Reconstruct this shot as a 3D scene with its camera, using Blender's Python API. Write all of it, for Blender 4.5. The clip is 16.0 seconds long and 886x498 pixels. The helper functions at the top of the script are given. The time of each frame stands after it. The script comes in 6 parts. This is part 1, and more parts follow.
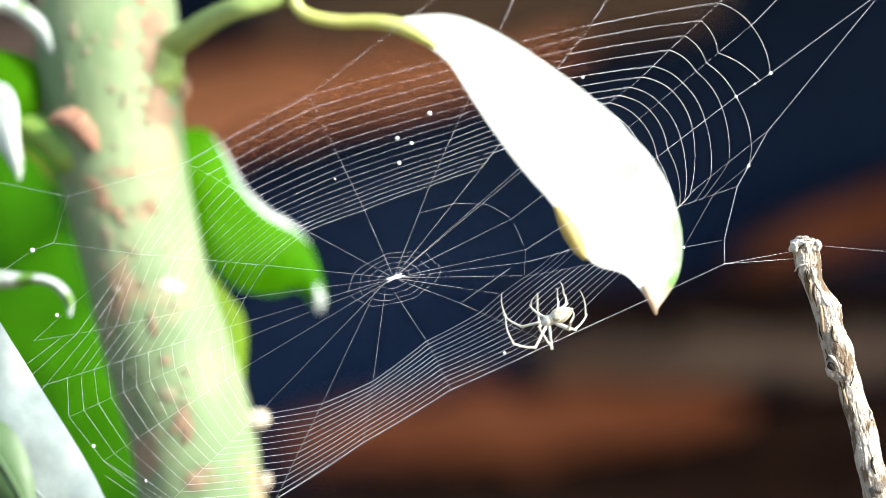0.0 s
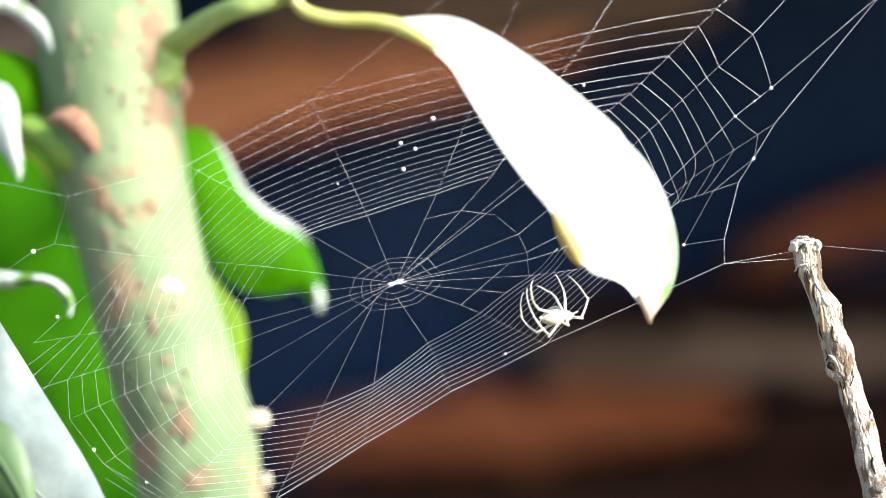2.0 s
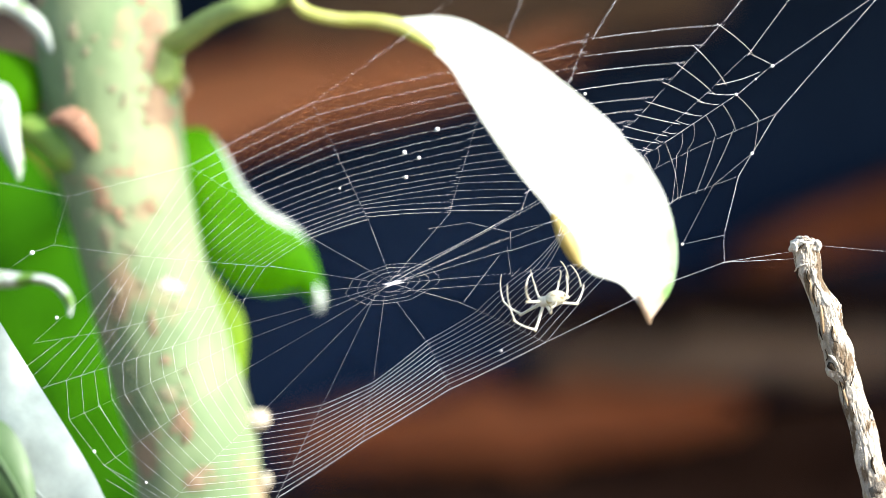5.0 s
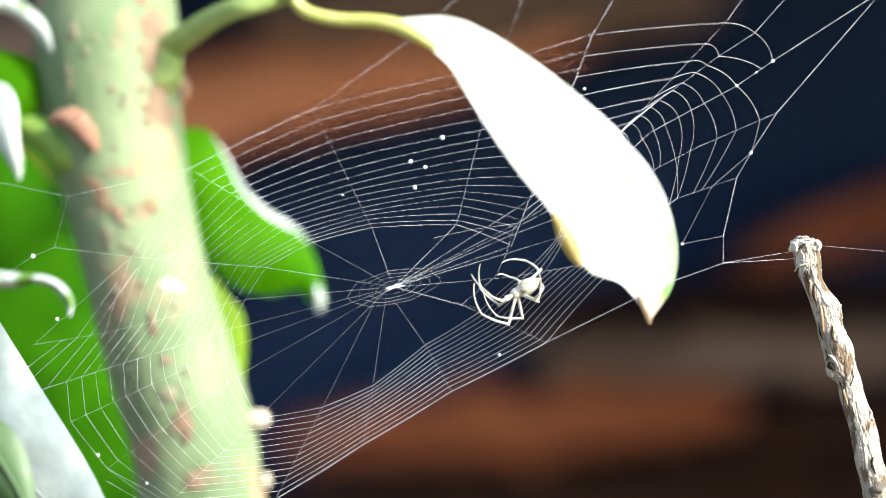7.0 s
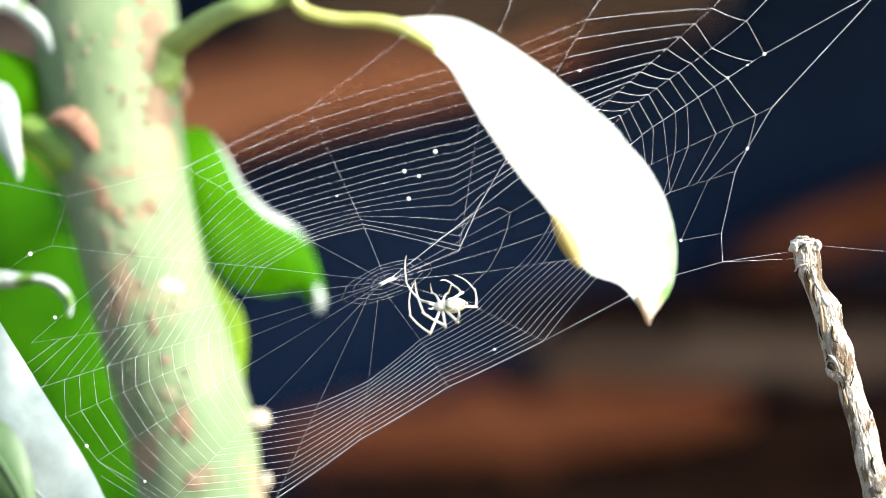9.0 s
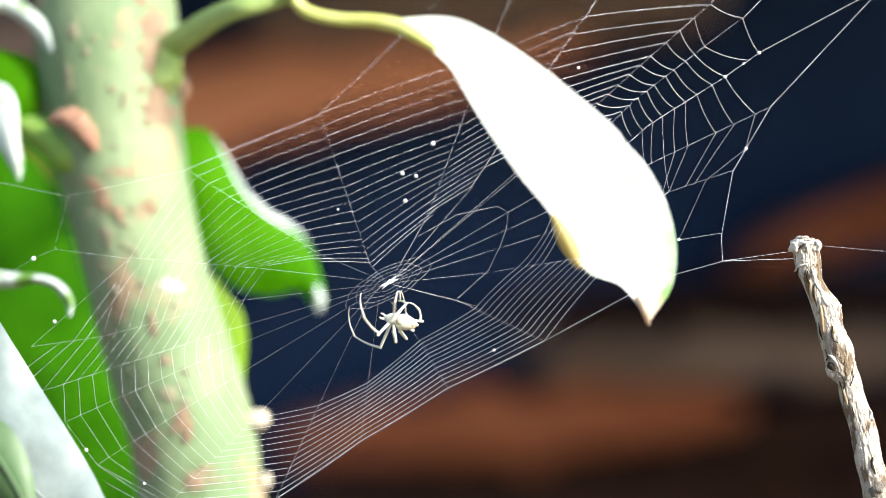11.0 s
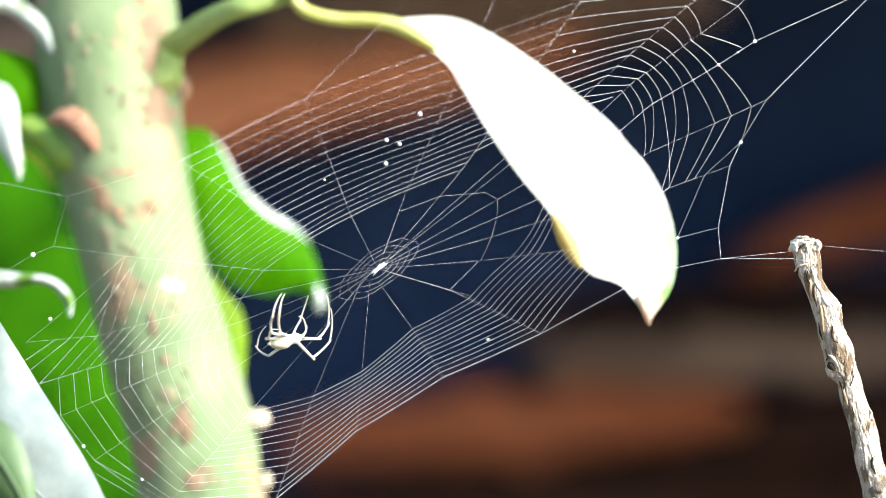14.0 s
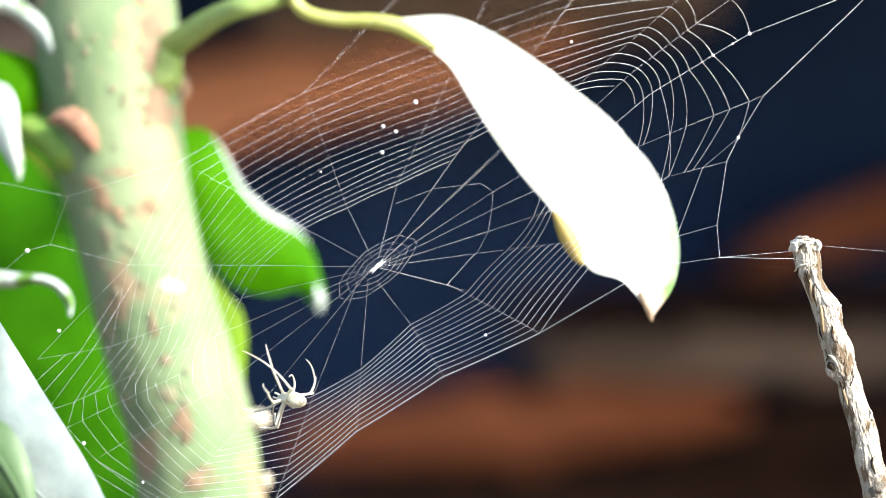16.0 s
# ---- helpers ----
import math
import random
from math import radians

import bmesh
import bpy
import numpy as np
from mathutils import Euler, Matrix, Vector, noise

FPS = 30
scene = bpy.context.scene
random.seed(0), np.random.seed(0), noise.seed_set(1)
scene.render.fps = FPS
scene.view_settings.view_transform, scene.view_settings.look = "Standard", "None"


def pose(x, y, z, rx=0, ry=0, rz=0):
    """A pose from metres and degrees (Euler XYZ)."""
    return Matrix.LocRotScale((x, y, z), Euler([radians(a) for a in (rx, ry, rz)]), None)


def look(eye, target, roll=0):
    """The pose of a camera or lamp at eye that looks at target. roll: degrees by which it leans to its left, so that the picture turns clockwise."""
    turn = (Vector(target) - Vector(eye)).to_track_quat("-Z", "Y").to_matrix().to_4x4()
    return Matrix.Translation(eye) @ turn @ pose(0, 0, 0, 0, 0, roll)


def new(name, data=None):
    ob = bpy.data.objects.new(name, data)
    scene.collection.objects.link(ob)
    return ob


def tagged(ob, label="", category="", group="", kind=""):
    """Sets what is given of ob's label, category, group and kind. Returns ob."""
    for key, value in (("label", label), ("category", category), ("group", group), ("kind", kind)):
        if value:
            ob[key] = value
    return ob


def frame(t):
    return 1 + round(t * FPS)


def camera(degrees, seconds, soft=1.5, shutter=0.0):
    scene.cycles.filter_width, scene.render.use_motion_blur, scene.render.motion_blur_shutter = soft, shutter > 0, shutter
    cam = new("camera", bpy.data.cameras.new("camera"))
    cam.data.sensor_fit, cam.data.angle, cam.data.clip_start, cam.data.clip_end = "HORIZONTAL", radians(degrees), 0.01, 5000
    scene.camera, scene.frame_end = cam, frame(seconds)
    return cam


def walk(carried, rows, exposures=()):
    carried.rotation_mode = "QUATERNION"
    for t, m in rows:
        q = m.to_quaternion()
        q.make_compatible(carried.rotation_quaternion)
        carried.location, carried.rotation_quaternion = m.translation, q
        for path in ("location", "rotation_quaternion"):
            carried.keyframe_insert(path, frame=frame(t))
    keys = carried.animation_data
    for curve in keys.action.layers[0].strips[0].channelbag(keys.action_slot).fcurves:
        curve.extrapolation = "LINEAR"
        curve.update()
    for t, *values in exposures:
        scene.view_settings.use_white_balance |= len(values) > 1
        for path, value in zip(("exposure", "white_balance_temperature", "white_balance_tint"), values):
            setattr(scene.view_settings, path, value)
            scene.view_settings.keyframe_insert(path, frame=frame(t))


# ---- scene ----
# A long macro lens on a still stand, 0.9 m from an orb web. Web-plane places are in millimetres
# right of and above the view axis; depths are in metres behind the plane of focus.
EYE_Z = 1.2
REACH = 0.9
cam = camera(17.83, 16.0, soft=0.5)
cam.data.dof.use_dof = True
cam.data.dof.focus_distance = REACH
cam.data.dof.aperture_fstop = 3.0
STILL = look((0, -REACH, EYE_Z), (0, 0, EYE_Z))
walk(cam, [(0.0, STILL), (16.0, STILL)], exposures=[(0.0, 1.31), (12.5, 1.31), (14.5, 1.46), (16.0, 1.46)])

# ---- daylight ----
world = bpy.data.worlds.new("sky")
scene.world = world
world.use_nodes = True
sky = world.node_tree.nodes.new("ShaderNodeTexSky")
sky.sky_type, sky.sun_disc = "NISHITA", False
SUN_FROM = Vector((0.73, -0.53, 0.50)).normalized()
sky.sun_elevation = math.asin(SUN_FROM.z)
sky.sun_rotation = math.atan2(SUN_FROM.x, SUN_FROM.y)
back = world.node_tree.nodes["Background"]
back.inputs["Strength"].default_value = 0.13
world.node_tree.links.new(sky.outputs[0], back.inputs[0])
sun = new("sun", bpy.data.lights.new("sun", "SUN"))
sun.data.energy, sun.data.angle, sun.data.color = 4.2, radians(10), (1.0, 0.975, 0.92)
sun.matrix_world = look(SUN_FROM * 4, (0, 0, 0))


# ---- materials ----
def surface(name, a, b, scale=40.0, rough=0.6, bump=0.2, fine=4.0, c=None, spots=0.0, spot_scale=90.0,
            through_light=0.0, glow_tint=None, metal=0.0, spec=0.5, stretch=(1, 1, 1), relief=0.0006, sheen=0.0):
    """A two-scale mottled surface: broad patches from a to b, fine grain, and spots of c; leaves pass light."""
    m = bpy.data.materials.new(name)
    m.use_nodes = True
    t, ln = m.node_tree.nodes, m.node_tree.links.new
    pb = t["Principled BSDF"]
    co = t.new("ShaderNodeTexCoord")
    mp = t.new("ShaderNodeMapping")
    mp.inputs["Scale"].default_value = stretch
    ln(co.outputs["Object"], mp.inputs[0])
    n1, n2 = t.new("ShaderNodeTexNoise"), t.new("ShaderNodeTexNoise")
    for n, s, d in ((n1, scale, 4), (n2, scale * fine, 5)):
        n.inputs["Scale"].default_value, n.inputs["Detail"].default_value = s, d
        ln(mp.outputs[0], n.inputs["Vector"])
    info = t.new("ShaderNodeObjectInfo")
    r1 = t.new("ShaderNodeMapRange")
    r1.inputs["From Min"].default_value, r1.inputs["From Max"].default_value = 0.32, 0.68
    ln(n1.outputs["Fac"], r1.inputs["Value"])
    mix = t.new("ShaderNodeMix")
    mix.data_type = "RGBA"
    mix.inputs["A"].default_value, mix.inputs["B"].default_value = (*a, 1), (*b, 1)
    ln(r1.outputs[0], mix.inputs["Factor"])
    last = mix.outputs["Result"]
    if c:
        n3 = t.new("ShaderNodeTexNoise")
        n3.inputs["Scale"].default_value, n3.inputs["Detail"].default_value = spot_scale, 3
        ln(mp.outputs[0], n3.inputs["Vector"])
        r3 = t.new("ShaderNodeMapRange")
        r3.inputs["From Min"].default_value, r3.inputs["From Max"].default_value = 0.62 - spots * 0.2, 0.70 - spots * 0.2
        ln(n3.outputs["Fac"], r3.inputs["Value"])
        m3 = t.new("ShaderNodeMix")
        m3.data_type = "RGBA"
        m3.inputs["B"].default_value = (*c, 1)
        ln(r3.outputs[0], m3.inputs["Factor"])
        ln(last, m3.inputs["A"])
        last = m3.outputs["Result"]
    grain = t.new("ShaderNodeMapRange")
    grain.inputs["To Min"].default_value, grain.inputs["To Max"].default_value = 0.78, 1.22
    ln(n2.outputs["Fac"], grain.inputs["Value"])
    vary = t.new("ShaderNodeMapRange")
    vary.inputs["To Min"].default_value, vary.inputs["To Max"].default_value = 0.9, 1.1
    ln(info.outputs["Random"], vary.inputs["Value"])
    both = t.new("ShaderNodeMath")
    both.operation = "MULTIPLY"
    ln(grain.outputs[0], both.inputs[0])
    ln(vary.outputs[0], both.inputs[1])
    hsv = t.new("ShaderNodeHueSaturation")
    ln(both.outputs[0], hsv.inputs["Value"])
    ln(last, hsv.inputs["Color"])
    ln(hsv.outputs[0], pb.inputs["Base Color"])
    rr = t.new("ShaderNodeMapRange")
    rr.inputs["To Min"].default_value, rr.inputs["To Max"].default_value = max(rough - 0.15, 0.05), min(rough + 0.15, 1)
    ln(n2.outputs["Fac"], rr.inputs["Value"])
    ln(rr.outputs[0], pb.inputs["Roughness"])
    pb.inputs["Metallic"].default_value = metal
    pb.inputs["Specular IOR Level"].default_value = spec
    bp = t.new("ShaderNodeBump")
    bp.inputs["Strength"].default_value, bp.inputs["Distance"].default_value = bump, relief
    ln(n2.outputs["Fac"], bp.inputs["Height"])
    ln(bp.outputs[0], pb.inputs["Normal"])
    if through_light:
        tr = t.new("ShaderNodeBsdfTranslucent")
        if glow_tint:
            tr.inputs["Color"].default_value = (*glow_tint, 1)
        else:
            ln(hsv.outputs[0], tr.inputs["Color"])
        ms = t.new("ShaderNodeMixShader")
        ms.inputs[0].default_value = through_light
        ln(pb.outputs[0], ms.inputs[1])
        ln(tr.outputs[0], ms.inputs[2])
        ln(ms.outputs[0], t["Material Output"].inputs[0])
    return m


def stain(m, centre, size, colour, strength=1.0):
    """A soft-edged stain of its own colour on a material, at a place in its thing's space."""
    t, ln = m.node_tree.nodes, m.node_tree.links.new
    hsv = next(n for n in t if n.bl_idname == "ShaderNodeHueSaturation")
    before = hsv.inputs["Color"].links[0].from_socket
    co, mp, grad, wob = (t.new("ShaderNode" + k) for k in ("TexCoord", "Mapping", "TexGradient", "TexNoise"))
    mp.vector_type = "TEXTURE"
    mp.inputs["Location"].default_value, mp.inputs["Scale"].default_value = centre, size
    grad.gradient_type = "SPHERICAL"
    wob.inputs["Scale"].default_value, wob.inputs["Detail"].default_value = 180, 3
    ln(co.outputs["Object"], mp.inputs[0])
    ln(mp.outputs[0], grad.inputs[0])
    ln(co.outputs["Object"], wob.inputs["Vector"])
    mul, fade = t.new("ShaderNodeMath"), t.new("ShaderNodeMapRange")
    mul.operation = "MULTIPLY"
    ln(grad.outputs["Fac"], mul.inputs[0])
    ln(wob.outputs["Fac"], mul.inputs[1])
    fade.inputs["From Min"].default_value, fade.inputs["From Max"].default_value, fade.inputs["To Max"].default_value = 0.05, 0.3, strength
    ln(mul.outputs[0], fade.inputs["Value"])
    mix = t.new("ShaderNodeMix")
    mix.data_type = "RGBA"
    mix.inputs["B"].default_value = (*colour, 1)
    ln(fade.outputs[0], mix.inputs["Factor"])
    ln(before, mix.inputs["A"])
    ln(mix.outputs["Result"], hsv.inputs["Color"])


STEM = surface("green_bark", (0.168, 0.247, 0.120), (0.268, 0.330, 0.182), 30, 0.55, 0.4, 6, c=(0.35, 0.26, 0.16), spots=0.22,
               spot_scale=42, stretch=(1, 1, 0.8), relief=0.0012, spec=0.2)
MOTTLE = surface("stained_bark", (0.235, 0.215, 0.125), (0.285, 0.265, 0.160), 90, 0.7, 0.6, 5, relief=0.001)
SAP = surface("dried_sap", (0.46, 0.44, 0.36), (0.54, 0.52, 0.44), 150, 0.35, 0.2, 5, through_light=0.15)
COLLAR = surface("salmon_cork_collar", (0.30, 0.150, 0.090), (0.40, 0.23, 0.15), 140, 0.85, 0.8, 5, relief=0.0012)
PALE_SCAB = surface("pale_cork_scab", (0.24, 0.160, 0.095), (0.30, 0.215, 0.135), 120, 0.8, 0.8, 5, relief=0.0012)
SCAB = surface("cork_scab", (0.29, 0.165, 0.095), (0.34, 0.235, 0.145), 120, 0.8, 0.8, 5, relief=0.0012)
SHOOT = surface("green_shoot", (0.31, 0.46, 0.11), (0.43, 0.56, 0.19), 60, 0.45, 0.3, 5, through_light=0.15)
PETIOLE = surface("yellow_petiole", (0.50, 0.55, 0.12), (0.62, 0.62, 0.22), 60, 0.4, 0.2, 5, through_light=0.2)
PALE_LEAF = surface("pale_leaf", (0.82, 0.85, 0.76), (0.87, 0.88, 0.82), 30, 0.35, 0.15, 8, c=(0.43, 0.54, 0.41), spots=0.3,
                    spot_scale=20, through_light=0.25)
LIME_LEAF = surface("yellow_green_leaf", (0.25, 0.45, 0.02), (0.32, 0.52, 0.05), 30, 0.6, 0.2, 8, spec=0.15, through_light=0.4)
CREAM = surface("cream_bud_skin", (0.56, 0.50, 0.38), (0.68, 0.62, 0.48), 150, 0.5, 0.3, 5, through_light=0.2)
YOUNG_LEAF = surface("silvery_young_leaf", (0.52, 0.60, 0.52), (0.68, 0.74, 0.68), 60, 0.45, 0.3, 6, c=(0.13, 0.27, 0.04), spots=0.5,
                     spot_scale=70, through_light=0.25)
FRESH_LEAF = surface("fresh_green_leaf", (0.06, 0.13, 0.04), (0.11, 0.19, 0.08), 40, 0.5, 0.3, 6, through_light=0.2)
# Pale colour stands in for the leaf rim's highlight; also the whitish tip.
RIM = surface("highlight_and_tip_white", (0.56, 0.64, 0.58), (0.70, 0.76, 0.72), 60, 0.35, 0.2, 6, through_light=0.2)
TAN_EDGE = surface("yellowed_leaf", (0.38, 0.30, 0.07), (0.50, 0.40, 0.15), 90, 0.5, 0.3, 5, through_light=0.3)
STALK = surface("green_stalk", (0.15, 0.29, 0.035), (0.25, 0.41, 0.075), 50, 0.5, 0.4, 5, c=(0.34, 0.22, 0.12), spots=0.1, spot_scale=60)
WITHERED = surface("withered_leaf", (0.60, 0.44, 0.30), (0.72, 0.56, 0.40), 90, 0.5, 0.3, 5, through_light=0.3)
GREEN_LEAF = surface("green_leaf", (0.054, 0.230, 0.001), (0.086, 0.300, 0.002), 25, 0.6, 0.25, 9, spec=0.06, through_light=0.45,
                     glow_tint=(0.20, 0.53, 0.004))
DARK_LEAF = surface("dark_leaf", (0.018, 0.098, 0.001), (0.048, 0.220, 0.002), 34, 0.65, 0.25, 9, spec=0.05, through_light=0.3,
                    glow_tint=(0.08, 0.25, 0.01))
BLOOM_LEAF = surface("pale_green_leaf", (0.21, 0.26, 0.24), (0.29, 0.34, 0.32), 26, 0.4, 0.3, 8, c=(0.15, 0.24, 0.14), spots=0.1,
                     spot_scale=22, through_light=0.2)
TWIG = surface("grey_bark", (0.34, 0.29, 0.225), (0.57, 0.52, 0.44), 110, 0.85, 0.8, 7, c=(0.15, 0.105, 0.062), spots=0.48,
               spot_scale=230, stretch=(1, 1, 0.45), relief=0.002)
PALE_BARK = surface("pale_bark", (0.44, 0.40, 0.33), (0.64, 0.60, 0.53), 200, 0.85, 0.8, 5, relief=0.001)
BARE_WOOD = surface("bare_brown_wood", (0.28, 0.18, 0.09), (0.48, 0.36, 0.22), 300, 0.8, 0.9, 5, relief=0.001, stretch=(1, 1, 0.3))
# Near-black colour carries the shade inside the twig's cracks and holes.
CRACK_SHADE = surface("crack_shade", (0.022, 0.016, 0.011), (0.06, 0.045, 0.03), 400, 0.95, 0.5, 4, spec=0.1, relief=0.0005)
SCAR = surface("grey_scar", (0.10, 0.085, 0.065), (0.22, 0.19, 0.155), 300, 0.9, 1.0, 5, relief=0.001, stretch=(1, 1, 0.4))
SILK = surface("spider_silk", (0.88, 0.90, 0.95), (0.92, 0.94, 0.97), 200, 0.3, 0.0, 4, through_light=0.04, spec=1.0)
DEW = surface("silk_bead", (0.85, 0.85, 0.86), (0.9, 0.9, 0.9), 300, 0.2, 0.0, 4)
CHITIN = surface("pale_chitin", (0.68, 0.67, 0.55), (0.77, 0.76, 0.66), 500, 0.4, 0.2, 5, through_light=0.2, relief=0.0001)
ABDOMEN = surface("mottled_abdomen", (0.58, 0.56, 0.42), (0.68, 0.66, 0.53), 500, 0.45, 0.3, 5, c=(0.36, 0.30, 0.14), spots=0.42, spot_scale=750,
                  stretch=(0.4, 1, 1), relief=0.0001)
JOINT = surface("chitin_joint", (0.60, 0.55, 0.36), (0.68, 0.63, 0.45), 700, 0.45, 0.2, 5, relief=0.0001)
BROWN = surface("brown_stripe", (0.16, 0.11, 0.05), (0.24, 0.17, 0.09), 700, 0.5, 0.2, 5, relief=0.0001)
RUST = surface("rust_brown_board", (0.230, 0.075, 0.033), (0.295, 0.106, 0.050), 9, 0.9, 0.6, 6, spec=0.05, c=(0.14, 0.06, 0.04), spots=0.1,
               spot_scale=5, relief=0.004, stretch=(0.5, 1, 1.5))
# Brighter copy of RUST: the upper board's extra light is in its colour.
RUST_BRIGHT = surface("bright_rust_board", (0.70, 0.270, 0.132), (0.80, 0.352, 0.187), 7, 0.9, 0.6, 6, c=(0.26, 0.12, 0.08), spots=0.05,
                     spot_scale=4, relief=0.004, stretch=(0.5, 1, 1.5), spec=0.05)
PINK_BOARD = surface("pinkish_grey_board", (0.42, 0.31, 0.27), (0.52, 0.40, 0.35), 8, 0.9, 0.6, 6, spec=0.05, relief=0.004, stretch=(0.5, 1, 1.5))
GREY_BOARD = surface("grey_brown_board", (0.15, 0.103, 0.074), (0.205, 0.144, 0.105), 8, 0.9, 0.6, 6, spec=0.05, relief=0.004, stretch=(0.5, 1, 1.5))
# Shade of the dark background bands, put into a near-black brown.
SHADE_BOARD = surface("shade_brown_board", (0.020, 0.010, 0.007), (0.032, 0.016, 0.011), 8, 0.9, 0.6, 6, spec=0.05, relief=0.004)
NAVY = surface("dark_blue_wall", (0.011, 0.025, 0.065), (0.017, 0.037, 0.092), 4, 0.9, 0.5, 8, relief=0.003, spec=0.1)
EARTH = surface("brown_earth", (0.07, 0.04, 0.025), (0.12, 0.07, 0.045), 6, 0.95, 1.0, 7, relief=0.01)


# ---- building helpers ----
def spot(u, v, depth=0.0):
    """The world place at that depth on the line of sight through (u, v) of the web's plane."""
    s = (REACH + depth) / REACH * 0.001
    return Vector((u * s, depth, EYE_Z + v * s))


def part(name, bm, material, parent=None, label=""):
    me = bpy.data.meshes.new(name)
    bm.normal_update()
    bm.to_mesh(me)
    bm.free()
    for p in me.polygons:
        p.use_smooth = True
    if name == "blade":
        me.set_sharp_from_angle(angle=radians(50))
    for m in material if isinstance(material, (list, tuple)) else (material,):
        me.materials.append(m)
    ob = new(name, me)
    ob.parent = parent
    if label:
        tagged(ob, label)
    return ob


def thing(name, label, category, group="", kind="", place=(0, 0, 0)):
    ob = new(name)
    ob.empty_display_size = 0.01
    ob.location = place
    return tagged(ob, label, category, group, kind)


def smooth(pts, n):
    """Catmull-Rom through tuples of numbers, n steps a span."""
    p = [np.array(q, float) for q in pts]
    p = [2 * p[0] - p[1], *p, 2 * p[-1] - p[-2]]
    out = []
    for i in range(1, len(p) - 2):
        a, b, c, d = p[i - 1:i + 3]
        for k in range(n):
            t = k / n
            out.append(0.5 * (2 * b + (c - a) * t + (2 * a - 5 * b + 4 * c - d) * t * t + (3 * b - a - 3 * c + d) * t ** 3))
    return out + [p[-2]]


def tube(bm, pts, radii, sides=10, rough=0.0, seed=0.0, grain=60.0, cap=True):
    """A swept, capped, uneven round bar through the points."""
    pts = [Vector(p) for p in pts]
    up = None
    rings = []
    for i, p in enumerate(pts):
        d = (pts[min(i + 1, len(pts) - 1)] - pts[max(i - 1, 0)]).normalized()
        if up is None:
            up = d.orthogonal().normalized()
        up = (up - d * up.dot(d)).normalized()
        side = d.cross(up)
        ring = []
        for k in range(sides):
            a = 2 * math.pi * k / sides
            o = up * math.cos(a) + side * math.sin(a)
            r = radii[i]
            if rough:
                q = (p + o * r) * grain + Vector((seed, seed, seed))
                r *= 1 + rough * (noise.noise(q) + 0.5 * noise.noise(q * 2.7))
            ring.append(bm.verts.new(p + o * r))
        rings.append(ring)
    for a, b in zip(rings, rings[1:]):
        for k in range(sides):
            bm.faces.new((a[k], a[(k + 1) % sides], b[(k + 1) % sides], b[k]))
    if cap:
        for ring, flip in ((rings[0], True), (rings[-1], False)):
            c = bm.verts.new(sum((v.co for v in ring), Vector()) / sides)
            for k in range(sides):
                e = (ring[k], ring[(k + 1) % sides], c)
                bm.faces.new(e[::-1] if flip else e)
    return bm


def ball(bm, place, size, turn=None, detail=2, rough=0.0, seed=0.0):
    """A lump: a sphere stretched to size (half-axes), uneven if rough."""
    made = bmesh.ops.create_icosphere(bm, subdivisions=detail, radius=1)["verts"]
    for v in made:
        k = 1 + rough * noise.noise(v.co * 1.7 + Vector((seed, seed * 2, 0))) if rough else 1
        q = Vector((v.co.x * size[0], v.co.y * size[1], v.co.z * size[2])) * k
        v.co = (turn @ q if turn else q) + Vector(place)
    return bm


def blade_mesh(edge_a, edge_b, depth, camber, thick=0.0006, along=6, across=10, wave=0.0, seed=0.0, origin=Vector((0, 0, 0)), crease=0.0):
    """A leaf blade spanned between two edges, (u, v) stations from base to tip, bowed by camber metres; depth runs from base to tip."""
    a, b = smooth(edge_a, along), smooth(edge_b, along)
    n = len(a)
    bm = bmesh.new()
    sheets = []
    for off in (0.0, thick):
        grid = []
        for i in range(n):
            s = i / (n - 1)
            y = depth[0] + (depth[1] - depth[0]) * s
            row = []
            for j in range(across + 1):
                t = j / across
                q = a[i] * (1 - t) + b[i] * t
                w = camber * 4 * t * (1 - t) * math.sin(math.pi * min(1, 0.15 + s * 0.8))
                w += crease * (1 - abs(2 * t - 1))
                w += wave * noise.noise(Vector((q[0] * 0.06 + seed, q[1] * 0.06, seed)))
                row.append(bm.verts.new(spot(q[0], q[1], y - w + off) - origin))
            grid.append(row)
        sheets.append(grid)
    for g, flip in zip(sheets, (False, True)):
        for i in range(n - 1):
            for j in range(across):
                f = (g[i][j], g[i][j + 1], g[i + 1][j + 1], g[i + 1][j])
                bm.faces.new(f[::-1] if flip else f)
    rim = [(i, 0) for i in range(n)] + [(n - 1, j) for j in range(1, across + 1)] + [(i, across) for i in range(n - 2, -1, -1)] + \
          [(0, j) for j in range(across - 1, 0, -1)]
    for (i, j), (k, l) in zip(rim, rim[1:] + rim[:1]):
        bm.faces.new((sheets[0][i][j], sheets[1][i][j], sheets[1][k][l], sheets[0][k][l]))
    bmesh.ops.recalc_face_normals(bm, faces=bm.faces)
    return bm


def middle(edge_a, edge_b, depth, camber, lift=0.0, along=6, origin=Vector((0, 0, 0)), crease=0.0):
    """The midrib line of such a blade."""
    a, b = smooth(edge_a, along), smooth(edge_b, along)
    out = []
    for i in range(len(a)):
        s = i / (len(a) - 1)
        q = (a[i] + b[i]) / 2
        out.append(spot(q[0], q[1], depth[0] + (depth[1] - depth[0]) * s - camber * math.sin(math.pi * min(1, 0.15 + s * 0.8)) - crease - lift) - origin)
    return out


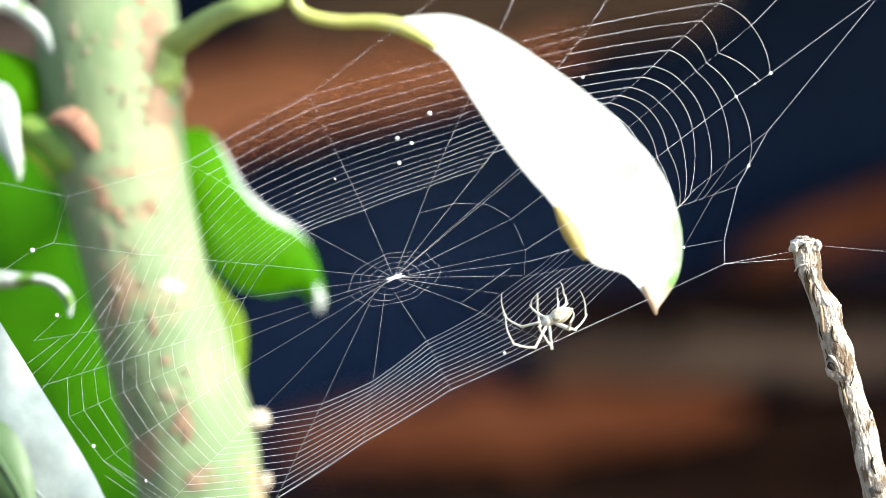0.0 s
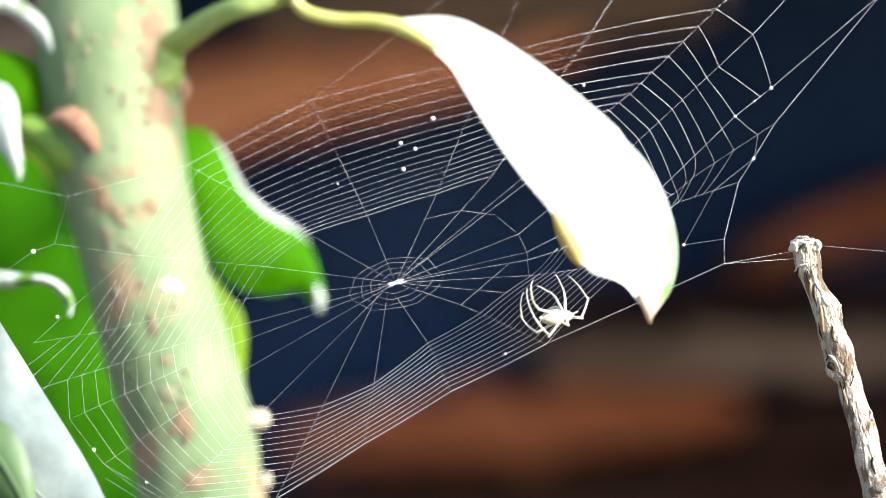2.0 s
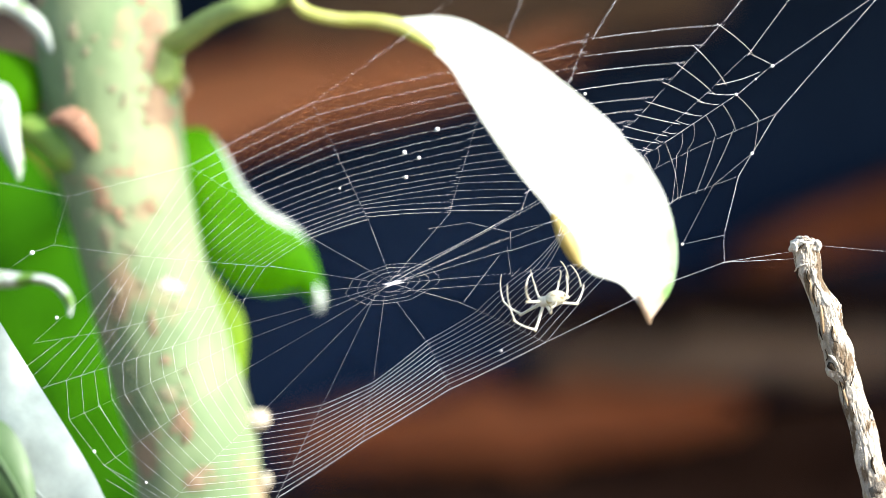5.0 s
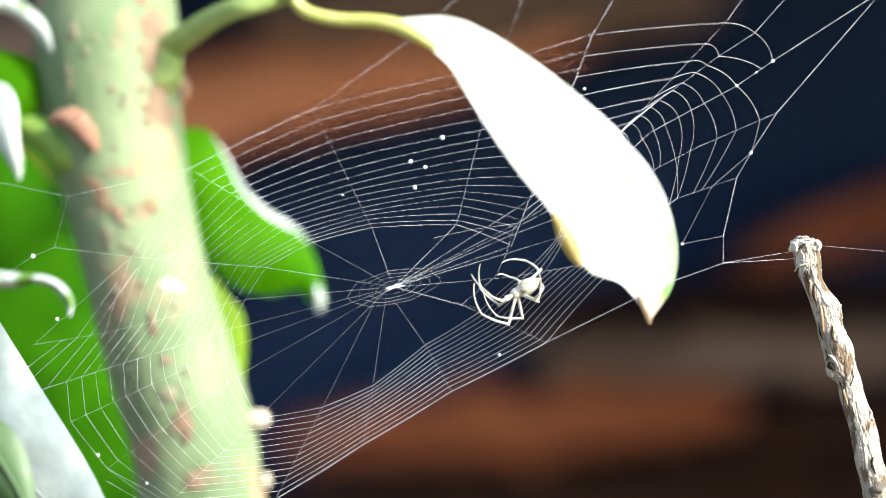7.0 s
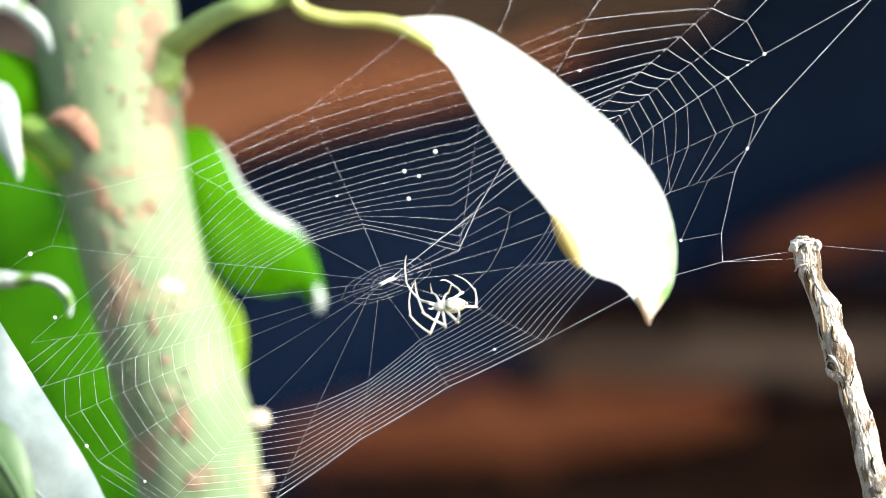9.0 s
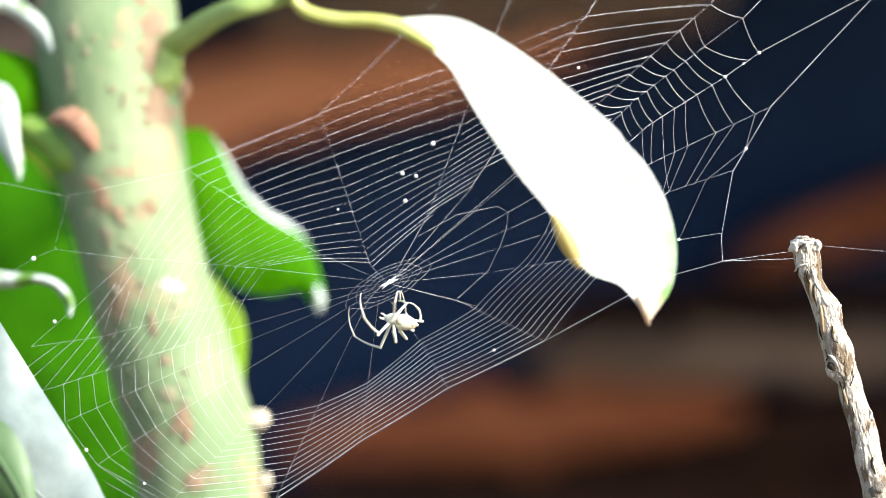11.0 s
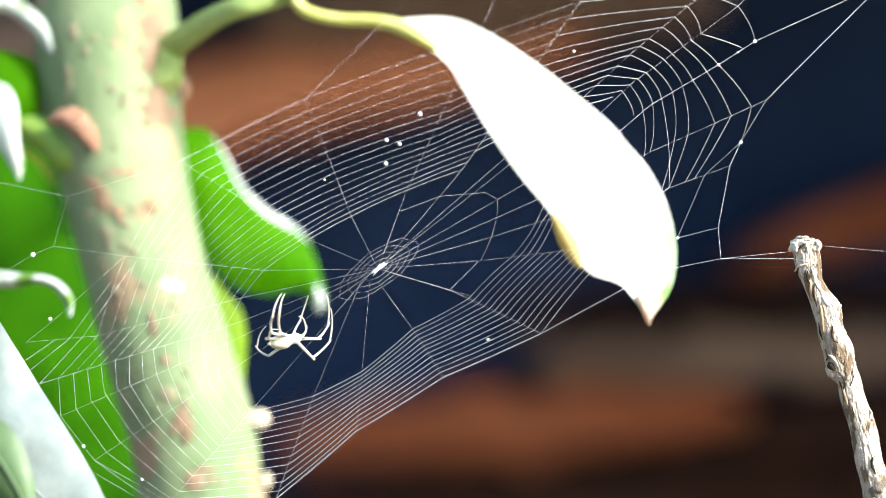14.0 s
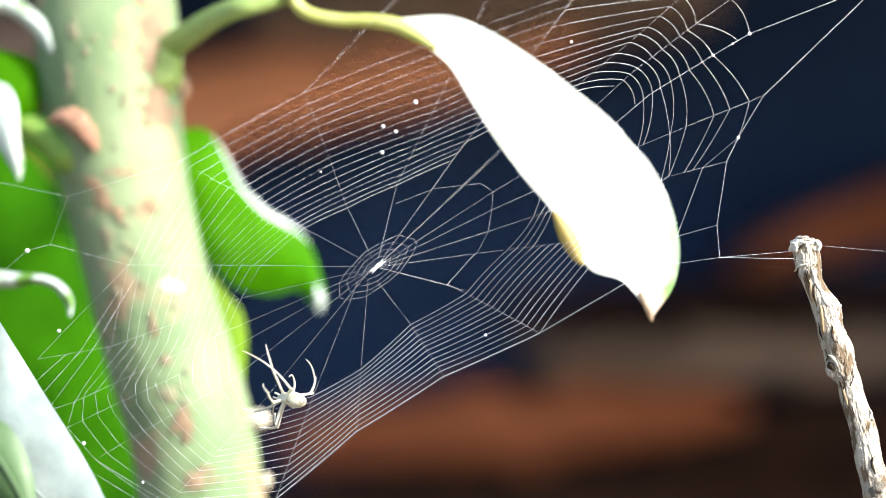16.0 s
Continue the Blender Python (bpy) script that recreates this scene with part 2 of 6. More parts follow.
# ---- ground and the dark wall behind ----
def setting():
    bm = bmesh.new()
    bmesh.ops.create_grid(bm, x_segments=60, y_segments=60, size=1)
    for v in bm.verts:
        r = max(abs(v.co.x), abs(v.co.y))
        k = 1.5 + 600 * r ** 6
        v.co = Vector((v.co.x * k, v.co.y * k, 0.015 * noise.noise(Vector((v.co.x * 9, v.co.y * 9, 0))) if r < 0.8 else 0))
    tagged(part("ground", bm, EARTH), "bare brown earth under the plants", "ground", kind="structure")
    bm = bmesh.new()
    bmesh.ops.create_cube(bm, size=1)
    for v in bm.verts:
        v.co = Vector((v.co.x * 6, 1.20 + v.co.y * 0.12, 1.3 + v.co.z * 2.6))
    bmesh.ops.bevel(bm, geom=bm.edges[:], offset=0.01, segments=2, affect="EDGES")
    tagged(part("wall_back", bm, NAVY), "dark blue painted wall in shade behind the plants", "wall", kind="structure")
    # Unseen slab added overhead to keep the sun off wall and boards.
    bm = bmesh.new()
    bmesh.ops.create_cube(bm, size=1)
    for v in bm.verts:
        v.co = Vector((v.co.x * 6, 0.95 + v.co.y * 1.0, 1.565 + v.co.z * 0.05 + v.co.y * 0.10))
    tagged(part("eave", bm, SHADE_BOARD), "unseen dark slab added over the wall to shade it", "eave", kind="structure")


def board(corner_a, corner_b, width, depth, material, label, seed, tilt=0.0):
    """A long, worn plank lying along the line from a to b, with wavering edges."""
    a, b = spot(*corner_a, depth), spot(*corner_b, depth)
    d = (b - a).normalized()
    up = Vector((0, -1, 0)).cross(d) * -1
    up = up if up.z > 0 else -up
    up = (up + Vector((0, math.tan(radians(tilt)), 0))).normalized()
    n = 24
    thick = 1.15 - depth
    half = width * 0.001 * (REACH + depth) / REACH / 2
    bm = bmesh.new()
    rows = []
    for i in range(n + 1):
        p = a + (b - a) * (i / n)
        w = half * (0.3 + 0.7 * math.sin(math.pi * min(1, max(0, i / n))) ** 0.6)
        lo = -w * (1 + 0.6 * noise.noise(Vector((i * 0.35, seed, 0))))
        hi = w * (1 + 0.6 * noise.noise(Vector((i * 0.35, seed, 7))))
        bow = 0.012 * noise.noise(Vector((i * 0.2, seed, 3)))
        rows.append([bm.verts.new(p + up * h + Vector((0, y + bow, 0))) for h, y in
                     ((lo, thick), (lo, 0.004), (lo + 0.004, 0), (hi - 0.004, 0), (hi, 0.004), (hi, thick))])
    for r, s in zip(rows, rows[1:]):
        for k in range(6):
            bm.faces.new((r[k], r[(k + 1) % 6], s[(k + 1) % 6], s[k]))
    bm.faces.new(rows[0])
    bm.faces.new(rows[-1][::-1])
    bmesh.ops.recalc_face_normals(bm, faces=bm.faces)
    return tagged(part("weathered_board", bm, material), label, "board", group="boards on the wall")


def boards():
    board((-162.7, 65.9), (-106.9, 69.5), 22, 0.98, PINK_BOARD, "pale pinkish grey weathered board on the dark wall", 9.0, 45)
    board((-133.9, 35.0), (53.3, 75.0), 38, 1.00, RUST_BRIGHT, "orange-brown weathered board, brighter copy of the rust ones, slanting across the dark wall", 1.0, 38)
    board((-61.9, 73.1), (89.3, 81.2), 24, 0.98, GREY_BOARD, "grey-brown weathered board on the dark wall", 2.0)
    board((97.0, -5.2), (204.0, 33.5), 22, 1.02, RUST, "rust-brown weathered board fixed to the dark wall", 3.0, -40)
    board((26.3, -35.8), (173.9, -33.1), 15, 0.98, GREY_BOARD, "grey-brown weathered board on the dark wall", 4.0)
    board((-52.0, -62.0), (97.0, -51.5), 27, 1.02, RUST, "rust-brown weathered board low on the dark wall", 5.0, -35)
    # The SHADE_BOARD strips below carry the dark bands' shade in their colour.
    board((-87.1, -97.0), (200.9, -75.4), 40, 1.06, SHADE_BOARD, "dark brown board standing in for shade at the foot of the wall", 6.0)
    board((17.3, -19.6), (200.9, -14.2), 15, 1.10, SHADE_BOARD, "dark brown board standing in for shade across the blue wall", 7.0)
    board((65.9, -62.8), (200.9, -53.8), 24, 1.04, SHADE_BOARD, "dark brown board standing in for shade low on the wall", 8.0)


# ---- the green stem with its leaves ----
STEM_Y = 0.105


def stem():
    t = thing("plant_stem", "thick pale green plant stem with salmon cork scabs", "plant", place=(0, 0, 0))
    line = [(-114.1, 133.4, 126), (-108.7, 90.2, 124), (-106.6, 61.4, 128), (-104.3, 38.0, 119), (-100.3, 16.4, 112), (-95.3, -5.2, 108),
            (-87.9, -32.2, 112), (-80.3, -57.4, 112), (-76.7, -80.8, 112), (-71.3, -118.6, 114), (-66.8, -190.6, 118)]
    pts = smooth(line, 10)
    bm = bmesh.new()
    low = spot(*pts[-1][:2], STEM_Y)
    path = [spot(p[0], p[1], STEM_Y) for p in pts] + [Vector((low.x + 0.02, STEM_Y + 0.01, low.z * k)) for k in (0.66, 0.33, -0.02)]
    rad = [p[2] * 0.18e-3 * (REACH + STEM_Y) / REACH for p in pts]
    tube(bm, path, rad + [rad[-1] * k for k in (1.02, 1.06, 1.15)], 40, rough=0.02, grain=28)
    part("stalk", bm, STEM, t)

    def on_stem(u, v):
        """Depth of the stem's near face at (u, v)."""
        k = min(range(len(pts)), key=lambda i: abs(pts[i][1] - v))
        wide = (REACH + STEM_Y) / REACH
        r, y = pts[k][2] * 0.18e-3 * wide, STEM_Y - 0.015
        for _ in range(6):
            o = max(-0.98, min(0.98, (u * 0.001 * (REACH + y) / REACH - pts[k][0] * 0.001 * wide) / r))
            y = STEM_Y - r * math.sqrt(1 - o * o)
        return y + 0.0004

    def scab(u, v, w, h, tilt, seed, material=SCAB, name="bark_scab", label=""):
        b = bmesh.new()
        turn = Matrix.Rotation(radians(tilt), 2)
        rings = []
        for r, lift in ((1.0, -0.0004), (0.8, 0.0), (0.55, 0.0001), (0.2, 0.00014)):
            ring = []
            for k in range(22):
                g = 2 * math.pi * k / 22
                s = r * (1 + 0.7 * noise.noise(Vector((math.cos(g) * 1.3, math.sin(g) * 1.3, seed * 3.1))) + 0.75 * noise.noise(Vector((math.cos(g) * 3.5, math.sin(g) * 3.5, seed))))
                q = turn @ Vector((w * 0.18 * s * math.cos(g), h * 0.18 * s * math.sin(g)))
                wobble = 0.0003 * noise.noise(Vector((q.x, q.y, seed)))
                ring.append(b.verts.new(spot(u + q.x, v + q.y, on_stem(u + q.x, v + q.y) - lift - wobble - 0.0008)))
            rings.append(ring)
        for r0, r1 in zip(rings, rings[1:]):
            for k in range(22):
                b.faces.new((r0[k], r0[(k + 1) % 22], r1[(k + 1) % 22], r1[k]))
        b.faces.new(rings[-1])
        bmesh.ops.recalc_face_normals(b, faces=b.faces)
        part(name, b, material, t, label)

    broken = random.Random(29)

    def patch(u, v, w, h, tilt, seed, material=SCAB):
        """A ragged group of scabs: one large and several small ones about its rim."""
        scab(u, v, w * 0.72, h * 0.72, tilt, seed, material)
        turn = Matrix.Rotation(radians(tilt), 2)
        for k in range(5):
            g, f = broken.uniform(0, 6.28), broken.uniform(0.7, 1.15)
            q = turn @ Vector((w * 0.18 * f * math.cos(g), h * 0.18 * f * math.sin(g)))
            m = broken.uniform(0.18, 0.36)
            scab(u + q.x, v + q.y, max(4, w * m), max(4, h * m), tilt + broken.uniform(-40, 40), seed + 0.37 * k + 0.1, broken.choice((material, PALE_SCAB)))

    patch(-111.4, 20.7, 46, 16, -20, 2)
    patch(-101.9, 24.3, 30, 11, 5, 3)
    scab(-108.7, 15.5, 16, 14, 0, 31)
    patch(-91.6, 70.4, 30, 52, 10, 4, PALE_SCAB)
    patch(-92.5, 60.5, 34, 40, 5, 5, PALE_SCAB)
    patch(-91.0, 47.0, 36, 44, 0, 6, PALE_SCAB)
    patch(-79.0, -73.3, 34, 18, 8, 7, PALE_SCAB)
    patch(-83.2, -55.6, 22, 28, 20, 8, PALE_SCAB)
    patch(-92.5, -24.1, 9, 18, 0, 9, PALE_SCAB)
    patch(-104.2, 11.9, 26, 12, -30, 10)
    patch(-93.4, 13.7, 14, 18, 30, 11)
    patch(-106.0, -28.6, 12, 14, 0, 12, PALE_SCAB)
    scab(-88.9, -35.8, 12, 8, 0, 13, PALE_SCAB)
    for u, v, w, h, tilt in ((-107.8, 4.7, 12, 20, 10), (-108.7, -5.2, 9, 16, -10), (-104.2, -14.2, 10, 15, 20), (-113.2, 11.0, 12, 14, 0), (-109.6, -21.4, 9, 13, 0),
                             (-101.5, 47.0, 8, 14, 0), (-119.5, 55.0, 7, 26, 0), (-117.7, 69.5, 9, 18, 0), (-94.3, 27.9, 9, 6, 30), (-87.7, -46.6, 18, 14, 0), (-99.7, -39.4, 9, 12, 0), (-97.0, -57.4, 10, 14, 0)):
        scab(u, v, w, h, tilt, 20 + u, MOTTLE, "bark_stain")
    rng = random.Random(17)
    for k in range(30):
        v = rng.uniform(-82, 76)
        i = min(range(len(pts)), key=lambda j: abs(pts[j][1] - v))
        u = pts[i][0] + rng.uniform(-0.8, 0.75) * pts[i][2] * 0.18
        scab(u, v, rng.uniform(4, 9), rng.uniform(4, 8), rng.uniform(-50, 50), 50 + k, MOTTLE, "bark_fleck")
    scab(-86.8, -11.9, 20, 16, 0, 3, SAP, "sap_bead", "milky sap bead")
    b = bmesh.new()
    tube(b, [spot(-66.4, -54.7, STEM_Y), spot(-61.0, -54.7, STEM_Y - 0.004), spot(-58.0, -54.2, STEM_Y - 0.006), spot(-55.4, -53.5, STEM_Y - 0.006)],
         [0.0042, 0.0035, 0.0036, 0.0020], 12, 0.1)
    part("bud", b, CREAM, t, "cream bud knob")
    b = bmesh.new()
    ball(b, spot(-56.5, -74.0, STEM_Y - 0.004), (0.0022, 0.002, 0.0032), None, 3, 0.3, 5)
    part("bud", b, CREAM, t, "small white bud")
    b = bmesh.new()
    ball(b, spot(-83.9, 51.5, STEM_Y - 0.002), (0.0035, 0.004, 0.0042), None, 3, 0.5, 3)
    part("leaf_scar", b, SCAB, t)
    b = bmesh.new()
    ball(b, spot(-88.9, 57.4, STEM_Y - 0.0125), (0.0065, 0.006, 0.0085), None, 3, 0.35, 9)
    part("bud", b, SHOOT, t, "swollen green leaf base")
    # the branch that carries the hanging pale leaf
    b = bmesh.new()
    q = smooth([(-95.2, 59.6, 27), (-83.5, 66.8, 25), (-69.1, 75.4, 22), (-51.1, 80.8, 20), (-29.5, 90.2, 18)], 6)
    tube(b, [spot(p[0], p[1], STEM_Y - 0.040 * min(1, i / 14)) for i, p in enumerate(q)], [p[2] * 0.18e-3 for p in q], 16, 0.03)
    part("branch", b, SHOOT, t, "smooth light green side branch")
    b = bmesh.new()
    q = smooth([(-148.3, 45.9, 24), (-135.7, 41.6, 29), (-125.8, 35.5, 37), (-118.4, 29.6, 39), (-114.2, 26.0, 20)], 6)
    tube(b, [spot(p[0], p[1], STEM_Y - 0.002 - 0.014 * i / len(q)) for i, p in enumerate(q)], [p[2] * 0.18e-3 for p in q], 16, 0.04)
    part("branch", b, STALK, t, "short green leaf stalk")
    b = bmesh.new()
    q = smooth([(-125.8, 40.6, 5), (-121.7, 41.8, 17), (-117.9, 41.3, 22), (-114.9, 38.3, 22), (-112.2, 34.5, 16), (-110.3, 30.8, 4)], 5)
    tube(b, [spot(p[0], p[1], STEM_Y - 0.0225 - 0.003 * i / len(q)) for i, p in enumerate(q)], [p[2] * 0.18e-3 for p in q], 18, 0.28, 4.0, 260)
    part("bark_collar", b, COLLAR, t, "salmon corky collar round the stalk")


def leaf(name_label, edge_a, edge_b, depth, camber, material, rib=True, thick=0.0006, wave=0.0, seed=0.0, stalk=None, stalk_r=0.0, crease=0.0, origin=None,
         stalk_mat=None, group="leaves of the plant", rib_mat=None):
    o = origin if origin is not None else spot(*edge_a[0], depth[0])
    t = thing("leaf", name_label, "leaf", group, place=o)
    part("blade", blade_mesh(edge_a, edge_b, depth, camber, thick=thick, wave=wave, seed=seed, origin=o, crease=crease), material, t)
    if rib:
        line = middle(edge_a, edge_b, depth, camber, 0.0002, origin=o, crease=crease)
        b = bmesh.new()
        tube(b, line, [0.0011 * (1 - 0.8 * i / len(line)) for i in range(len(line))], 8)
        part("midrib", b, rib_mat or material, t)
    if stalk:
        q = smooth(stalk, 8)
        b = bmesh.new()
        tube(b, [spot(p[0], p[1], p[3]) - o for p in q], [p[2] * 0.18e-3 for p in q], 14, 0.04)
        part("petiole", b, stalk_mat or PETIOLE, t)
    return t


def leaves():
    up = [(-16.9, 73.3), (1.1, 74.7), (13.7, 70.7), (26.3, 63.5), (39.8, 54.2), (54.7, 42.3), (59.4, 36.9), (66.2, 29.7), (72.7, 18.2), (76.3, 3.8), (74.9, -8.8), (68.6, -18.9)]
    lo = [(-16.9, 70.4), (-6.1, 65.3), (2.0, 59.2), (7.9, 50.0), (16.7, 36.7), (26.3, 24.1), (33.5, 16.0), (38.5, 9.0), (43.4, 1.0), (48.6, -5.2), (58.7, -8.6), (67.3, -18.9)]
    o = spot(-16.9, 72.2, 0.055)
    pale = leaf("pale whitish hanging leaf with a yellow stalk and tan edge", up, lo, (0.055, 0.026), 0.0, PALE_LEAF, thick=0.0002, wave=0.0008, seed=2.0, origin=o,
                stalk=[(-48.4, 83.9, 13, 0.062), (-46.8, 77.9, 12, 0.062), (-42.5, 74.3, 13, 0.061), (-33.1, 72.5, 13, 0.059), (-22.3, 72.5, 14, 0.056), (-14.2, 71.1, 15, 0.054),
                       (-7.0, 67.5, 11, 0.051), (-2.2, 64.3, 5, 0.049)], rib=False)
    for u, v, d, size, colour, k in ((57.5, 24.5, 0.037, (0.015, 0.02, 0.0075), (0.24, 0.37, 0.22), 0.5), (48.0, 0.0, 0.032, (0.016, 0.02, 0.010), (0.62, 0.56, 0.36), 0.6),
                                     (77.5, 2.0, 0.030, (0.0085, 0.03, 0.030), (0.36, 0.54, 0.30), 0.9), (74.5, -12.0, 0.027, (0.0055, 0.02, 0.012), (0.20, 0.42, 0.08), 0.9), (68.5, -16.0, 0.026, (0.007, 0.02, 0.008), (0.60, 0.42, 0.28), 0.8)):
        stain(PALE_LEAF, spot(u, v, d) - o, size, colour, k)
    b = bmesh.new()
    q = smooth([(35.8, 13.6, 4), (38.9, 8.5, 13), (41.4, 4.0, 17), (43.4, 0.2, 14), (45.5, -3.4, 4)], 5)
    tube(b, [spot(p[0], p[1], 0.0335) - o for p in q], [p[2] * 0.18e-3 for p in q], 8, 0.2)
    part("curled_edge", b, TAN_EDGE, pale, "yellow-tan curled leaf edge")
    b = bmesh.new()
    tube(b, [spot(64.1, -11.5, 0.0262) - o, spot(67.0, -16.9, 0.0262) - o, spot(67.9, -20.9, 0.0262) - o], [0.0010, 0.0015, 0.0005], 8, 0.1)
    part("leaf_tip", b, WITHERED, pale, "pinkish tan withered tip")
    # leaf behind the stem
    rimmed = leaf("bright green leaf with a painted rim highlight beside the stem",
         [(-87.1, 37.1), (-76.3, 38.3), (-70.6, 31.1), (-64.6, 19.1), (-55.6, 10.1), (-44.8, 4.1), (-40.0, -4.9), (-37.4, -16.0), (-38.9, -19.3)],
         [(-87.1, 20.0), (-81.7, 7.4), (-76.3, -1.6), (-70.9, -8.8), (-63.7, -13.3), (-54.7, -14.9), (-46.6, -13.3), (-42.5, -16.9), (-40.3, -20.0)],
         (0.124, 0.138), 0.003, GREEN_LEAF, wave=0.003, seed=5.0, rib=False)
    o = spot(-87.1, 37.1, 0.124)
    # Sky highlight along the upper edge, put in as a pale tube.
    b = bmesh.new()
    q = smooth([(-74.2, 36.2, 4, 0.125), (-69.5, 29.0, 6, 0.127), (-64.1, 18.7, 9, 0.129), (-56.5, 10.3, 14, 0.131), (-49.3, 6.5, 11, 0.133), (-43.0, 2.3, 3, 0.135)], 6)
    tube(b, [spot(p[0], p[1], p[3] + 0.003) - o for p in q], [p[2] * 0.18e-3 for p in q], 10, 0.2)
    part("leaf_rim", b, RIM, rimmed, "highlight on the leaf rim made as a pale tube")
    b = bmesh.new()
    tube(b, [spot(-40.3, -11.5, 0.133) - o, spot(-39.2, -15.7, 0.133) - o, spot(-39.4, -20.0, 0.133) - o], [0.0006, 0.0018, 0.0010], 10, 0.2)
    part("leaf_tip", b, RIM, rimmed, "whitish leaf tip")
    leaf("yellow-green leaf half hidden behind the stem",
         [(-73.0, -8.5), (-69.0, -13.9), (-64.0, -20.0), (-62.4, -28.6), (-63.0, -37.6), (-63.8, -45.2)],
         [(-81.7, -10.6), (-78.1, -21.4), (-74.5, -30.4), (-71.8, -37.6), (-69.1, -43.0), (-64.6, -46.6)], (0.12, 0.11), 0.004, LIME_LEAF, seed=6.0, rib=False)
    leaf("large dark green leaf hanging behind the stem",
         [(-155.5, 36.2), (-130.3, 30.8), (-121.3, 12.8), (-114.1, -5.2), (-106.9, -28.6), (-98.8, -53.8), (-94.3, -82.6), (-88.9, -100.6)],
         [(-162.7, 20.0), (-157.3, 2.0), (-155.5, -14.2), (-151.9, -35.8), (-144.7, -57.4), (-130.3, -75.4), (-112.3, -93.4), (-90.7, -102.4)], (0.30, 0.28), 0.002, DARK_LEAF,
         wave=0.002, seed=7.0, stalk=[(-119.0, 9.0, 9, 0.296), (-113.0, 19.0, 9, 0.22), (-108.0, 27.0, 10, 0.15), (-104.0, 32.0, 11, 0.108)], stalk_mat=STALK)
    leaf("small bright green leaf above the stalk",
         [(-151.9, 64.1), (-137.5, 62.8), (-130.3, 59.6), (-128.2, 50.6), (-128.5, 40.7)], [(-151.9, 32.6), (-144.7, 36.2), (-137.5, 37.1), (-133.0, 38.9), (-129.2, 40.1)], (0.096, 0.096), 0.004,
         GREEN_LEAF, seed=8.0, rib=False)
    leaf("pale leaf with a white tip at the top",
         [(-148.3, 83.0), (-137.5, 80.8), (-130.3, 76.1), (-124.9, 71.3), (-123.5, 65.0), (-124.6, 62.8)], [(-148.3, 74.0), (-140.2, 75.4), (-133.9, 71.8), (-129.2, 67.1), (-126.4, 63.5), (-125.3, 62.5)], (0.092, 0.086),
         0.003, YOUNG_LEAF, seed=9.0, rib=False, stalk=[(-145.6, 79.4, 7, 0.091), (-150.1, 88.4, 8, 0.094), (-133.9, 99.2, 9, 0.1), (-115.9, 106.4, 10, STEM_Y)])
    leaf("silvery pale leaf hanging from the short stalk",
         [(-148.3, 54.2), (-139.3, 52.4), (-135.7, 46.1), (-135.0, 36.2), (-133.6, 27.2), (-134.6, 22.1)], [(-150.1, 32.6), (-146.5, 34.4), (-142.9, 33.5), (-140.2, 29.9), (-137.5, 25.4), (-135.4, 21.8)],
         (0.085, 0.077), 0.003, YOUNG_LEAF, seed=10.0, rib=False,
         stalk=[(-142.9, 50.6, 6, 0.084), (-144.7, 46.1, 8, 0.092), (-140.2, 42.3, 9, STEM_Y)])
    leaf("curled pale green young leaf",
         [(-148.3, -5.2), (-137.5, -7.4), (-128.5, -7.9), (-121.7, -10.6), (-117.7, -16.0), (-118.4, -21.4)], [(-148.3, -12.4), (-137.5, -12.4), (-129.4, -11.0), (-123.5, -13.3), (-120.4, -17.8), (-119.2, -21.8)],
         (0.07, 0.06), 0.004, YOUNG_LEAF, seed=11.0, rib=False,
         stalk=[(-146.5, -8.8, 6, 0.07), (-153.7, -14.2, 7, 0.085), (-148.3, -28.6, 8, 0.12)])
    leaf("large silvery green leaf low beside the stem",
         [(-151.9, -10.6), (-144.7, -17.8), (-135.7, -32.2), (-126.7, -46.6), (-117.7, -61.0), (-109.6, -75.4), (-102.4, -93.4)],
         [(-173.5, -46.6), (-169.9, -57.4), (-164.5, -68.2), (-157.3, -79.0), (-146.5, -88.0), (-130.3, -97.0), (-105.1, -98.8)], (0.0, -0.03), 0.006, BLOOM_LEAF, wave=0.004, seed=12.0)
    leaf("green young leaf in front of the silvery leaf",
         [(-146.5, -52.9), (-139.3, -55.6), (-133.9, -62.8), (-130.7, -71.8), (-129.6, -80.8), (-129.2, -88.0)], [(-151.9, -64.6), (-150.1, -70.0), (-146.5, -75.4), (-141.1, -80.8), (-135.7, -85.3), (-130.0, -88.9)],
         (-0.04, -0.045), 0.003, FRESH_LEAF, seed=13.0)
    return pale


